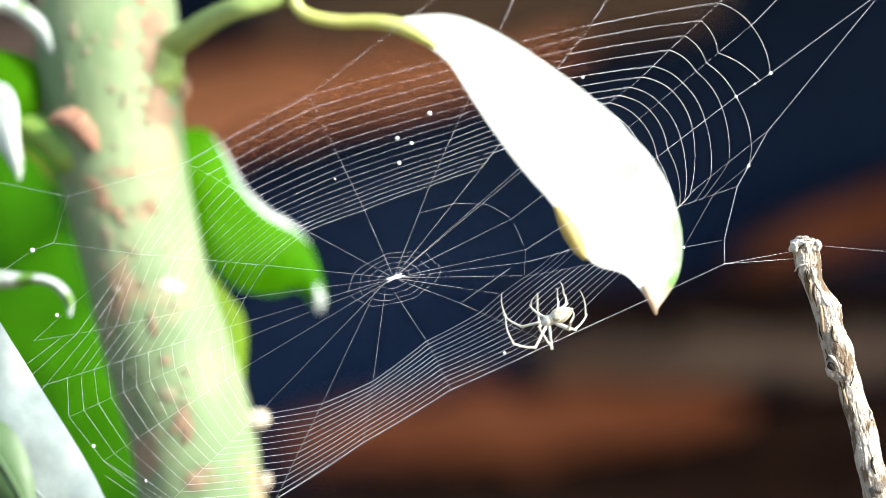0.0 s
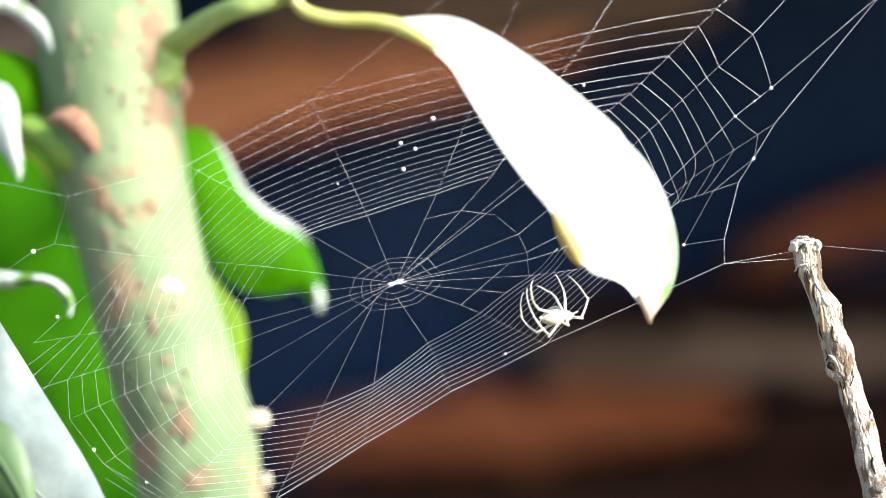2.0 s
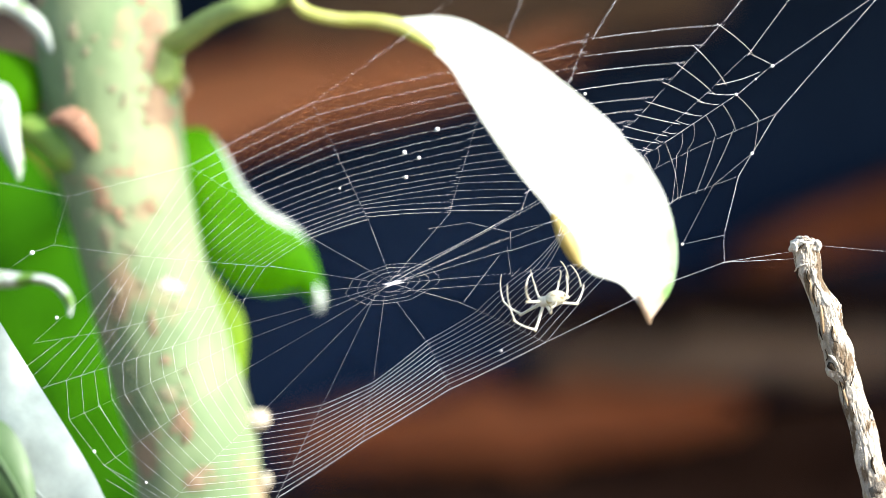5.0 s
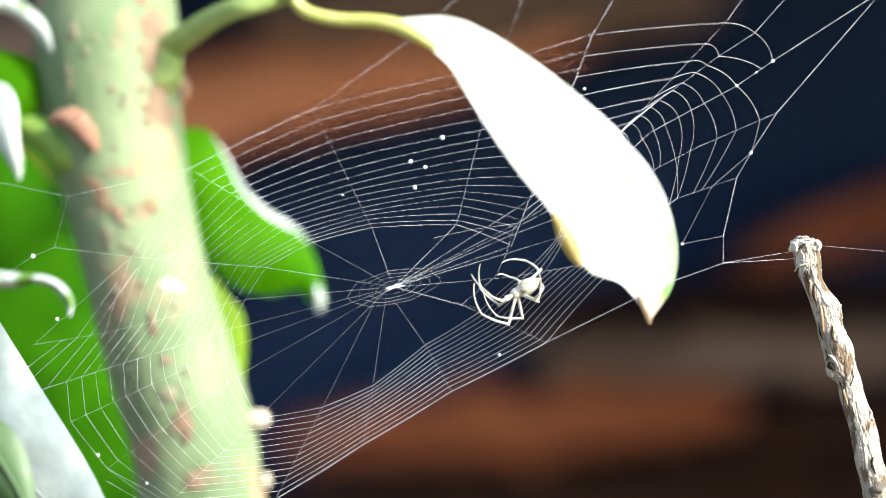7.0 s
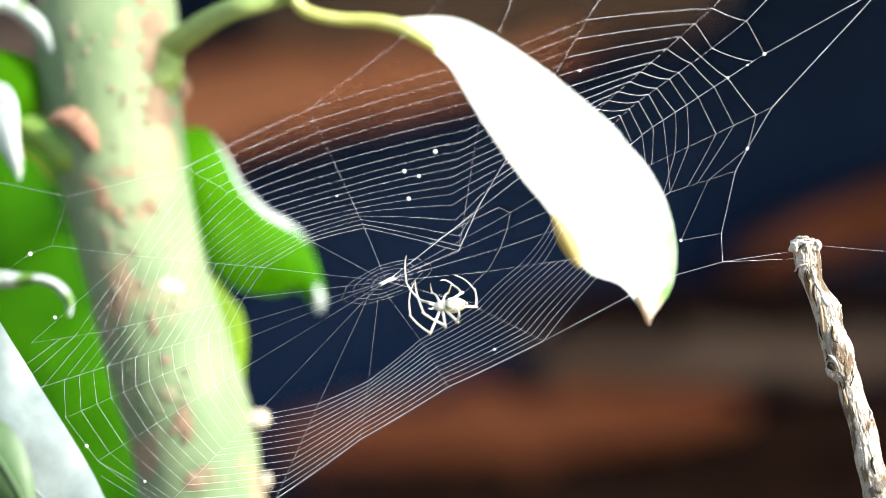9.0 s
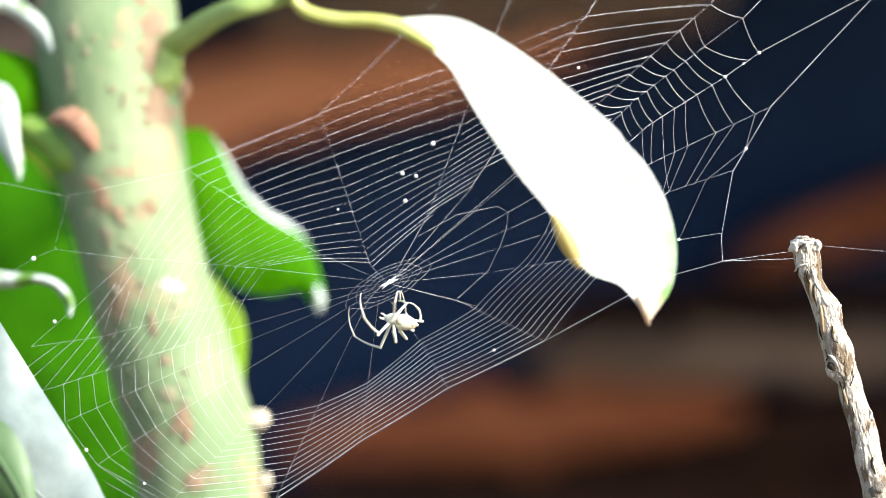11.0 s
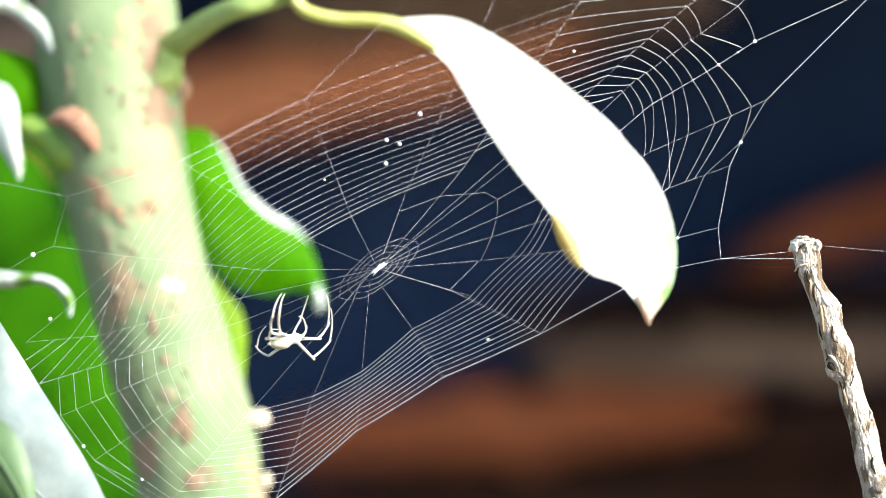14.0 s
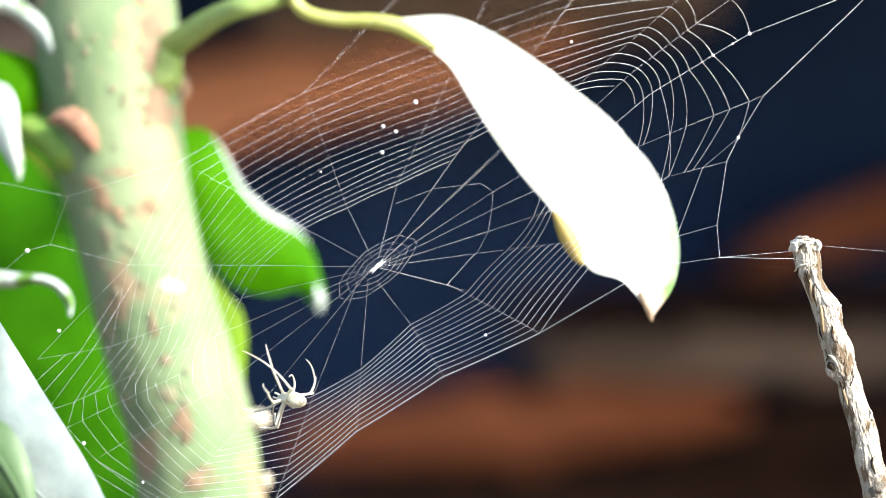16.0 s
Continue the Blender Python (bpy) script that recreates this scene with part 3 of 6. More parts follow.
def twig():
    t = thing("twig", "grey weathered dead twig with cracked peeling bark", "twig")
    deep = 0.004
    q = smooth([
                (115.8, 3.8, 2.16), (115.6, 2.9, 3.54), (115.7, 1.4, 4.32), (115.9, -0.9, 4.32), (116.3, -3.4, 4.32), (116.8, -7.0, 3.97), (117.9, -10.6, 3.28), (120.1, -15.1, 3.63),
                (122.2, -19.3, 4.67), (123.2, -24.1, 4.41), (124.6, -28.6, 4.58), (126.0, -32.2, 4.84), (126.5, -35.8, 4.84), (127.2, -38.0, 4.92), (128.3, -40.1, 4.32), (129.4, -42.1, 3.97),
                (130.4, -46.6, 4.06), (132.8, -53.8, 4.32), (134.6, -61.0, 4.49), (136.0, -68.2, 4.58), (138.8, -79.4, 4.67), (150.5, -136.6, 5.6), (161.3, -190.6, 6.0)], 14)
    path = [spot(p[0], p[1], deep) for p in q]
    low = path[-1]
    path += [Vector((low.x + 0.03 * k, deep, low.z * (1 - k))) for k in (0.35, 0.7, 1.02)]
    rad = [p[2] * 0.00095 for p in q]
    b = bmesh.new()
    tube(b, path, rad + [rad[-1] * k for k in (1.05, 1.1, 1.2)], 120)
    zs = np.array([-p.z for p in path[:-3]])
    for v in b.verts:
        if v.co.z < EYE_Z - 0.12:
            continue
        axis = path[min(len(zs) - 1, int(np.searchsorted(zs, -v.co.z)))]
        p = v.co
        lump = noise.noise(Vector((p.x * 260, p.y * 260, p.z * 150)))
        flake = noise.noise(Vector((p.x * 420 + p.z * 90, p.y * 420, p.z * 110 + 4)))
        split = abs(noise.noise(Vector((p.x * 520 + p.z * 130, p.y * 520, p.z * 120 + 9))))
        pit = abs(noise.noise(Vector((p.x * 900, p.y * 900, p.z * 420))))
        step = 0.05 if flake > 0.08 else 0.0
        k = 0.05 * lump + step - 0.16 * max(0, 1 - split / 0.06) - 0.06 * max(0, 1 - pit / 0.1)
        v.co += (v.co - Vector((axis.x, axis.y, v.co.z))) * k
    part("stick", b, TWIG, t)
    for u, v, w, h, seed in ((112.6, 0.9, 2.0, 2.4, 1), (115.6, 1.9, 2.9, 1.9, 2), (118.4, 0.8, 2.0, 2.3, 3), (125.2, -19.6, 1.6, 2.6, 4), (123.7, -38.6, 1.7, 2.0, 5), (135.6, -53.2, 1.3, 2.6, 6)):
        b = bmesh.new()
        ball(b, spot(u, v, deep - 0.0005), (w * 0.001, 0.0040 if v > -10 else 0.0030, h * 0.001), None, 4, 0.5, seed)
        part("bark_knob", b, PALE_BARK, t)

    def face(u, v):
        """Depth of the twig's near face at (u, v)."""
        k = min(range(len(q)), key=lambda i: abs(q[i][1] - v))
        o = max(-0.95, min(0.95, (u - q[k][0]) / q[k][2]))
        return deep - q[k][2] * 0.001 * math.sqrt(1 - o * o)

    def mark(name, line, thick, material, label="", sink=0.0):
        """A crack, ridge or strip of bark that follows the twig's near face."""
        pts = smooth(line, 6)
        m = bmesh.new()
        tube(m, [spot(p[0], p[1], face(p[0], p[1]) + sink) for p in pts],
             [thick * (0.35 + 0.65 * math.sin(math.pi * i / (len(pts) - 1))) for i in range(len(pts))], 8, rough=0.5, grain=900)
        part(name, m, material, t, label)

    # Cracks and knot holes are dark tubes, recess shade put into their colour.
    for line, thick in ((((124.7, -29.3), (127.6, -30.6), (130.5, -31.9)), 0.00028), (((114.3, 1.6), (115.9, 2.3), (116.8, 2.7)), 0.00045), (((112.9, -0.3), (114.3, 1.0), (115.0, 1.8)), 0.00030),
                        (((113.2, -5.6), (112.9, -8.1), (113.4, -10.6)), 0.00032), (((116.3, -6.6), (116.1, -9.0), (117.0, -11.3)), 0.00030), (((118.4, -11.0), (118.1, -14.2), (119.2, -18.4)), 0.00038),
                        (((119.7, -23.4), (120.1, -26.3), (121.0, -29.0)), 0.00030), (((124.2, -24.5), (124.0, -27.5), (124.7, -29.7)), 0.00034), (((126.4, -25.2), (126.7, -27.9), (128.0, -30.1)), 0.00030),
                        (((121.7, -31.9), (122.6, -34.2), (122.0, -35.8)), 0.00035), (((127.1, -40.5), (128.0, -42.7), (127.6, -45.0)), 0.00030), (((126.0, -41.0), (127.3, -45.0), (127.8, -49.0)), 0.00030),
                        (((131.2, -39.6), (130.5, -41.6), (129.8, -43.6)), 0.00022), (((130.3, -50.0), (130.7, -51.8), (131.2, -53.0)), 0.00022), (((137.0, -66.2), (136.6, -68.4), (137.9, -71.8)), 0.00042)):
        mark("bark_crack", line, thick, CRACK_SHADE)
    for line, thick in ((((123.1, -36.0), (123.7, -37.3), (125.1, -38.5)), 0.00120), (((124.0, -21.2), (124.6, -21.6), (124.9, -22.0)), 0.00060)):
        mark("knot_hole", line, thick, CRACK_SHADE, sink=0.0004)
    for line, thick in ((((112.0, -7.2), (113.4, -5.6), (116.3, -4.7)), 0.00040), (((120.4, -13.7), (121.9, -16.9), (124.4, -19.3)), 0.00060), (((122.8, -33.8), (124.4, -34.7), (126.0, -37.6)), 0.00055),
                        (((117.4, -5.9), (118.3, -8.6), (118.6, -11.0)), 0.00050), (((112.5, 0.2), (112.7, 1.8), (114.8, 3.0)), 0.00075), (((118.3, 0.0), (118.8, 1.4), (117.0, 3.1)), 0.00075)):
        mark("bark_ridge", line, thick, PALE_BARK, sink=0.0001)
    for line, thick in ((((116.8, -9.9), (117.5, -14.0), (118.1, -17.6)), 0.00065), (((120.4, -18.0), (120.8, -22.5), (121.3, -27.0)), 0.00070), (((126.9, -42.3), (128.0, -46.4), (129.1, -50.0)), 0.00050),
                        (((123.9, -24.3), (124.9, -27.0), (126.2, -29.5)), 0.00055)):
        mark("bare_wood", line, thick, BARE_WOOD, sink=0.0003)
    mark("branch_scar", ((136.8, -79.0), (138.6, -76.1), (141.5, -75.2)), 0.0021, SCAR, "dark grey cut side branch", sink=0.0012)


# ---- the orb web ----
TIMES = (0, 0.5, 1, 1.5, 2, 2.5, 3, 3.5, 4, 6.5, 7, 7.5, 8, 8.5, 9, 11.5, 12, 12.5, 13, 13.5, 14, 14.5, 15, 15.5, 16)
HUB = Vector((-15.7, -9.2))


def lay(u, v):
    """How far behind the plane of focus the web lies there: its upper corner by the stem leans away."""
    return 0.00060 * max(0.0, v - 12 - (0.45 if u > HUB.x else 0.2) * (u - HUB.x))


SWAYS = {}


def sway(name, *places):
    """How one spot of the web drifts in the breeze and under the spider's pull, at TIMES."""
    SWAYS[name] = np.array(places, float)


sway("hub", (-15.7, -9.2), (-15.7, -9.7), (-15.7, -8.8), (-14.6, -10.4), (-15.1, -10.8), (-15.7, -9.4), (-15.5, -8.8), (-15.1, -11.9), (-16.6, -9.9), (-15.1, -13.0), (-15.7, -12.1), (-15.7, -13.9), (-19.6, -6.7), (-18.2, -10.3), (-18.0, -10.3), (-17.6, -11.0), (-18.9, -10.1), (-18.4, -11.0), (-18.2, -11.7), (-20.2, -7.4), (-20.7, -6.3), (-20.2, -9.5), (-21.4, -5.6), (-21.2, -4.9), (-21.2, -5.8))
sway("bead one", (-4.3, 43.2), (-4.3, 41.9), (-3.8, 42.1), (-2.7, 41.0), (-3.2, 41.6), (-3.6, 42.5), (-2.5, 41.9), (-1.4, 38.9), (-3.1, 40.9), (0.5, 33.1), (-0.2, 35.5), (-0.9, 32.6), (-2.2, 31.5), (-2.2, 27.5), (-2.5, 31.0), (-3.8, 35.3), (-6.3, 37.8), (-5.2, 34.9), (-5.9, 38.3), (-7.7, 43.2), (-7.4, 43.0), (-8.5, 42.1), (-9.9, 47.3), (-9.4, 48.2), (-8.8, 46.8))
sway("bead two", (-14.6, 35.3), (-14.6, 33.8), (-14.4, 34.2), (-12.6, 32.0), (-13.5, 33.7), (-13.9, 34.7), (-13.0, 34.2), (-11.9, 31.5), (-13.5, 33.1), (-10.1, 26.6), (-10.3, 27.9), (-11.3, 25.6), (-12.4, 26.1), (-12.6, 22.0), (-12.4, 24.8), (-13.5, 24.1), (-16.9, 28.4), (-15.7, 25.6), (-16.2, 29.5), (-18.4, 35.3), (-18.0, 34.7), (-18.7, 33.7), (-20.2, 39.2), (-19.8, 40.0), (-19.1, 39.1))
sway("bead three", (-14.0, 27.4), (-14.0, 26.5), (-13.9, 26.8), (-13.0, 25.6), (-12.6, 25.4), (-13.5, 26.8), (-12.4, 26.8), (-11.3, 23.4), (-13.3, 25.4), (-9.0, 18.2), (-9.0, 19.6), (-10.1, 16.9), (-10.8, 16.6), (-10.8, 12.4), (-11.0, 16.0), (-13.0, 15.3), (-17.1, 20.2), (-15.7, 17.6), (-16.2, 21.4), (-18.4, 27.2), (-18.2, 27.2), (-18.7, 25.6), (-20.3, 30.8), (-20.0, 31.7), (-19.4, 30.8))
sway("low one", (2.5, -45.0), (2.2, -44.6), (2.0, -44.5), (2.7, -45.2), (2.5, -45.5), (2.2, -44.5), (2.2, -44.1), (3.1, -45.0), (2.2, -44.5), (3.1, -45.0), (2.7, -45.5), (3.1, -46.1), (0.5, -42.5), (1.1, -43.6), (1.6, -44.1), (1.4, -44.5), (1.4, -43.7), (1.4, -44.5), (1.4, -44.1), (0.5, -42.1), (0.0, -41.0), (0.9, -42.5), (0.4, -40.9), (0.0, -39.8), (0.2, -40.7))
sway("low two", (-25.4, -61.7), (-25.6, -61.4), (-25.4, -60.8), (-25.0, -61.7), (-25.4, -62.3), (-25.6, -61.2), (-25.6, -60.8), (-25.0, -62.1), (-25.9, -61.4), (-25.4, -62.1), (-25.4, -62.3), (-25.9, -62.3), (-27.4, -59.2), (-26.6, -60.3), (-26.5, -60.8), (-26.1, -61.2), (-26.8, -60.8), (-26.6, -61.2), (-26.5, -60.8), (-27.0, -59.2), (-27.7, -58.1), (-27.0, -59.8), (-27.5, -58.3), (-28.1, -57.4), (-27.5, -58.1))
sway("top", (104.4, 56.0), (104.2, 56.0), (104.2, 56.0), (104.9, 54.9), (104.6, 51.3), (103.7, 48.4), (104.2, 49.3), (105.7, 54.9), (104.8, 57.1), (105.3, 59.6), (105.1, 59.9), (104.4, 59.6), (100.1, 65.5), (101.9, 62.5), (102.4, 62.1), (100.3, 63.0), (100.1, 63.5), (101.2, 62.5), (100.1, 62.8), (99.5, 65.3), (99.4, 66.2), (99.2, 65.0), (98.3, 67.5), (97.7, 69.5), (97.7, 68.6))
sway("edge", (97.4, 26.5), (97.0, 26.3), (96.7, 26.3), (97.6, 25.7), (99.0, 28.8), (98.6, 29.5), (99.0, 29.9), (99.0, 30.1), (98.5, 30.6), (98.5, 30.2), (98.1, 30.6), (97.9, 29.7), (95.6, 33.8), (96.5, 32.0), (97.0, 32.0), (96.1, 32.0), (95.4, 32.2), (95.9, 31.5), (95.6, 31.9), (94.9, 33.5), (94.9, 34.0), (94.9, 33.1), (94.1, 34.7), (93.8, 36.0), (94.1, 35.5))
sway("corner", (89.6, 2.9), (89.6, 3.1), (89.5, 3.2), (90.0, 2.7), (89.6, 3.2), (89.5, 4.0), (89.5, 4.1), (89.6, 4.1), (89.5, 4.5), (89.5, 4.0), (89.3, 4.1), (89.3, 3.6), (87.7, 6.5), (88.4, 5.4), (88.7, 5.0), (88.6, 5.2), (88.0, 5.4), (88.4, 5.0), (88.2, 5.4), (87.7, 6.3), (87.7, 6.8), (87.7, 6.1), (87.3, 7.2), (87.1, 7.9), (87.3, 7.6))
sway("foot", (89.8, -4.7), (89.8, -4.7), (89.8, -4.5), (90.2, -4.7), (89.6, -4.7), (89.6, -4.1), (89.6, -4.1), (89.6, -4.1), (89.6, -4.1), (89.6, -4.5), (89.3, -4.5), (89.6, -4.7), (88.6, -3.2), (88.7, -3.8), (89.1, -4.1), (89.1, -3.8), (88.7, -3.8), (88.7, -4.1), (88.7, -3.8), (88.6, -3.2), (88.6, -3.1), (88.7, -3.1), (88.2, -2.7), (87.8, -2.2), (88.2, -2.7))
sway("shoulder", (-42.7, 48.8), (-42.7, 48.2), (-42.5, 48.4), (-41.9, 47.7), (-42.1, 47.3), (-42.1, 48.4), (-42.1, 48.2), (-41.6, 46.6), (-41.9, 47.7), (-41.2, 44.3), (-41.4, 44.6), (-42.1, 44.6), (-43.4, 45.9), (-43.0, 44.1), (-42.7, 44.6), (-38.7, 42.1), (-42.5, 41.2), (-41.9, 40.1), (-42.3, 44.3), (-43.6, 47.5), (-43.7, 47.9), (-43.9, 47.5), (-44.6, 50.4), (-44.6, 50.9), (-44.1, 49.9))
sway("inner ten", (-25.0, 12.4), (-24.8, 11.9), (-24.8, 12.4), (-24.1, 11.0), (-24.1, 10.6), (-24.7, 12.1), (-24.5, 12.4), (-23.2, 9.5), (-24.5, 11.3), (-22.7, 6.1), (-22.7, 6.8), (-23.4, 5.2), (-25.9, 9.4), (-25.4, 5.8), (-25.0, 6.7), (-22.9, -6.7), (-27.4, 2.9), (-26.8, 0.2), (-27.4, 4.7), (-29.2, 10.1), (-29.2, 10.4), (-29.5, 8.8), (-31.0, 13.7), (-31.0, 14.9), (-30.4, 13.1))
sway("right arc", (74.9, 34.4), (74.7, 34.4), (74.7, 34.4), (75.4, 33.5), (74.5, 36.2), (74.0, 37.6), (74.9, 37.6), (75.4, 36.2), (74.2, 38.3), (76.0, 37.6), (75.4, 38.3), (74.9, 37.6), (70.4, 45.2), (72.0, 42.5), (72.5, 42.1), (70.4, 43.0), (69.7, 43.7), (71.1, 42.3), (70.0, 43.0), (68.9, 46.1), (68.9, 47.2), (68.6, 45.2), (67.3, 48.4), (67.0, 50.8), (67.3, 49.9))
sway("inner eleven", (-4.3, 20.0), (-3.9, 19.3), (-3.6, 19.5), (-2.5, 18.2), (-2.1, 17.5), (-1.7, 17.9), (-0.8, 17.8), (0.2, 15.5), (0.1, 15.4), (5.0, 7.0), (4.3, 7.7), (5.6, 2.0), (5.9, -3.4), (4.6, 0.9), (5.0, -0.7), (-6.5, 11.9), (-5.8, 11.3), (-7.0, 12.4), (-8.2, 13.8), (-10.6, 18.2), (-11.6, 18.6), (-11.9, 16.4), (-13.4, 19.3), (-14.0, 20.3), (-14.8, 20.3))
sway("inner twelve", (11.9, 25.4), (12.4, 24.7), (12.9, 24.9), (14.0, 23.6), (15.5, 23.1), (17.0, 23.8), (18.9, 23.8), (20.9, 21.8), (21.2, 21.4), (25.4, -3.8), (21.8, 0.9), (11.9, 7.4), (11.0, 16.4), (10.1, 8.1), (10.6, 12.2), (8.8, 20.2), (9.2, 20.1), (9.7, 20.9), (9.1, 20.9), (7.1, 24.0), (6.0, 25.1), (5.6, 23.6), (4.1, 26.7), (3.6, 27.9), (2.9, 28.1))
sway("inner thirteen", (25.4, 26.6), (24.6, 26.0), (23.7, 26.2), (23.6, 24.8), (25.4, 22.7), (27.1, 21.7), (29.4, 20.1), (31.7, 16.4), (30.7, 16.9), (31.2, 12.0), (30.8, 11.9), (29.6, 13.2), (22.3, 26.8), (25.6, 20.2), (24.5, 22.7), (23.6, 23.5), (22.6, 24.2), (22.7, 23.9), (23.3, 24.0), (22.6, 27.0), (22.8, 28.1), (23.6, 26.6), (21.2, 29.9), (19.8, 31.3), (18.2, 31.7))
sway("far left", (-111.4, -62.8), (-111.4, -63.2), (-111.5, -63.1), (-111.1, -63.9), (-111.3, -64.0), (-111.6, -63.4), (-111.5, -63.2), (-111.4, -64.4), (-111.8, -63.8), (-110.0, -65.9), (-110.0, -65.7), (-110.6, -65.9), (-112.9, -62.5), (-113.0, -63.4), (-113.6, -62.8), (-113.8, -64.2), (-114.4, -64.0), (-114.3, -64.6), (-114.0, -65.0), (-114.6, -63.3), (-114.6, -62.9), (-114.1, -64.3), (-114.6, -62.4), (-114.5, -61.8), (-114.5, -61.9))
sway("left bead", (-130.9, -0.4), (-130.8, -0.5), (-130.8, -0.1), (-130.3, -0.7), (-130.6, -0.8), (-130.8, -0.2), (-130.8, 0.1), (-130.7, -1.1), (-131.2, -0.5), (-130.5, -2.5), (-130.7, -2.3), (-130.7, -3.1), (-132.2, -0.2), (-131.7, -1.6), (-131.6, -1.6), (-130.4, -3.2), (-130.7, -3.2), (-130.3, -3.8), (-130.1, -4.0), (-130.7, -2.3), (-130.7, -1.8), (-130.3, -3.1), (-131.4, -1.1), (-131.9, -0.5), (-132.5, -0.5))
sway("inner nine", (-43.0, 5.6), (-43.0, 5.4), (-42.9, 5.7), (-42.5, 5.0), (-42.5, 4.7), (-42.4, 5.1), (-42.1, 5.2), (-41.8, 3.8), (-42.2, 4.3), (-41.1, 1.9), (-41.2, 2.0), (-41.1, 1.2), (-42.6, 4.0), (-41.9, 2.4), (-41.8, 2.3), (-38.5, -5.9), (-40.3, -18.7), (-38.5, -20.5), (-38.2, -19.6), (-43.0, -1.6), (-42.5, 2.9), (-41.8, 3.8), (-42.8, 5.8), (-43.3, 6.4), (-43.9, 6.5))
sway("inner eight", (-56.5, -5.2), (-56.5, -5.3), (-56.5, -5.2), (-56.3, -5.5), (-56.4, -5.6), (-56.5, -5.3), (-56.5, -5.2), (-56.4, -5.8), (-56.7, -5.4), (-56.4, -6.1), (-56.5, -5.9), (-56.5, -6.4), (-57.2, -5.1), (-56.9, -5.9), (-56.8, -6.0), (-56.5, -6.7), (-55.4, -10.6), (-54.7, -12.4), (-55.1, -11.5), (-56.9, -7.4), (-57.2, -6.8), (-57.2, -7.1), (-57.7, -5.9), (-57.8, -5.4), (-58.0, -5.2))
sway("inner seven", (-67.7, -16.0), (-67.7, -16.1), (-67.7, -15.9), (-67.5, -16.2), (-67.6, -16.3), (-67.7, -16.0), (-67.7, -15.9), (-67.6, -16.5), (-67.9, -16.1), (-67.6, -16.6), (-67.7, -16.4), (-67.7, -16.8), (-68.5, -15.3), (-68.3, -16.0), (-68.2, -16.0), (-68.1, -16.5), (-68.4, -16.4), (-68.3, -16.7), (-68.2, -16.9), (-68.6, -16.1), (-68.7, -15.9), (-68.6, -16.6), (-68.8, -15.9), (-68.8, -15.8), (-68.8, -16.0))
sway("sixteen outer", (103.5, 37.6), (103.3, 37.6), (103.0, 37.6), (103.5, 36.5), (105.8, 40.1), (106.0, 41.4), (105.3, 41.2), (106.7, 42.5), (106.2, 43.4), (106.2, 42.5), (106.4, 43.4), (105.5, 42.8), (103.5, 46.6), (103.7, 44.8), (104.9, 45.2), (104.0, 45.4), (103.1, 45.5), (104.2, 44.8), (103.0, 45.0), (102.6, 46.6), (103.0, 47.5), (103.0, 47.5), (102.1, 48.4), (101.7, 49.3), (102.1, 48.8))
sway("sixteen middle", (80.3, 19.1), (80.3, 19.1), (79.9, 18.7), (80.6, 18.5), (81.2, 23.9), (82.1, 26.6), (82.1, 27.5), (82.1, 30.4), (82.1, 33.3), (82.1, 32.2), (82.1, 32.9), (82.1, 31.3), (82.1, 36.9), (82.1, 35.3), (82.1, 34.4), (82.1, 35.3), (82.1, 36.0), (82.1, 35.3), (82.1, 35.6), (82.1, 37.4), (82.1, 38.0), (82.1, 38.0), (82.1, 39.4), (82.1, 41.6), (82.1, 40.9))
sway("sixteen inner", (73.8, 11.7), (73.8, 11.7), (73.8, 11.7), (74.2, 11.3), (73.1, 17.3), (70.9, 20.9), (70.4, 21.4), (70.2, 24.8), (68.6, 26.8), (68.6, 25.4), (68.6, 26.1), (67.7, 24.1), (67.7, 30.4), (67.7, 28.6), (65.9, 26.8), (65.9, 27.7), (65.5, 28.4), (65.9, 27.7), (66.1, 28.4), (65.5, 30.2), (65.5, 30.8), (65.5, 30.8), (64.1, 32.2), (62.6, 33.8), (63.2, 33.1))
sway("fifteen bead", (93.4, 48.6), (93.1, 48.6), (92.7, 48.6), (94.5, 47.5), (93.1, 42.3), (92.3, 39.2), (93.1, 40.3), (94.5, 45.4), (93.1, 47.5), (94.0, 51.5), (93.6, 52.0), (92.7, 51.7), (88.2, 58.9), (90.4, 54.9), (90.7, 54.5), (89.3, 55.4), (88.6, 55.8), (89.8, 54.5), (88.7, 55.1), (87.7, 57.6), (87.8, 58.7), (87.7, 57.2), (86.8, 60.5), (85.3, 62.3), (86.0, 61.7))
sway("fifteen inner", (67.1, 28.4), (66.8, 28.3), (66.1, 27.9), (67.7, 27.2), (68.6, 18.5), (68.6, 15.5), (68.6, 17.3), (68.6, 24.5), (67.1, 27.5), (65.9, 36.2), (65.9, 37.1), (65.9, 34.4), (65.9, 43.7), (65.9, 39.8), (65.9, 38.3), (65.9, 40.7), (65.9, 41.6), (65.9, 40.5), (65.9, 40.5), (65.9, 44.1), (65.9, 45.7), (65.9, 43.4), (65.9, 47.0), (65.9, 50.2), (65.9, 49.3))
sway("fourteen middle", (87.7, 62.5), (87.1, 62.6), (86.6, 62.8), (87.8, 61.7), (87.8, 58.1), (87.5, 57.4), (87.1, 58.1), (86.6, 48.4), (86.2, 47.5), (87.8, 61.4), (87.8, 61.4), (87.5, 61.0), (83.0, 67.9), (85.7, 65.7), (85.7, 63.9), (83.0, 65.2), (83.5, 65.7), (83.9, 64.3), (83.2, 65.3), (82.1, 67.9), (82.1, 68.6), (83.2, 67.9), (81.7, 70.4), (80.1, 72.5), (80.6, 71.8))
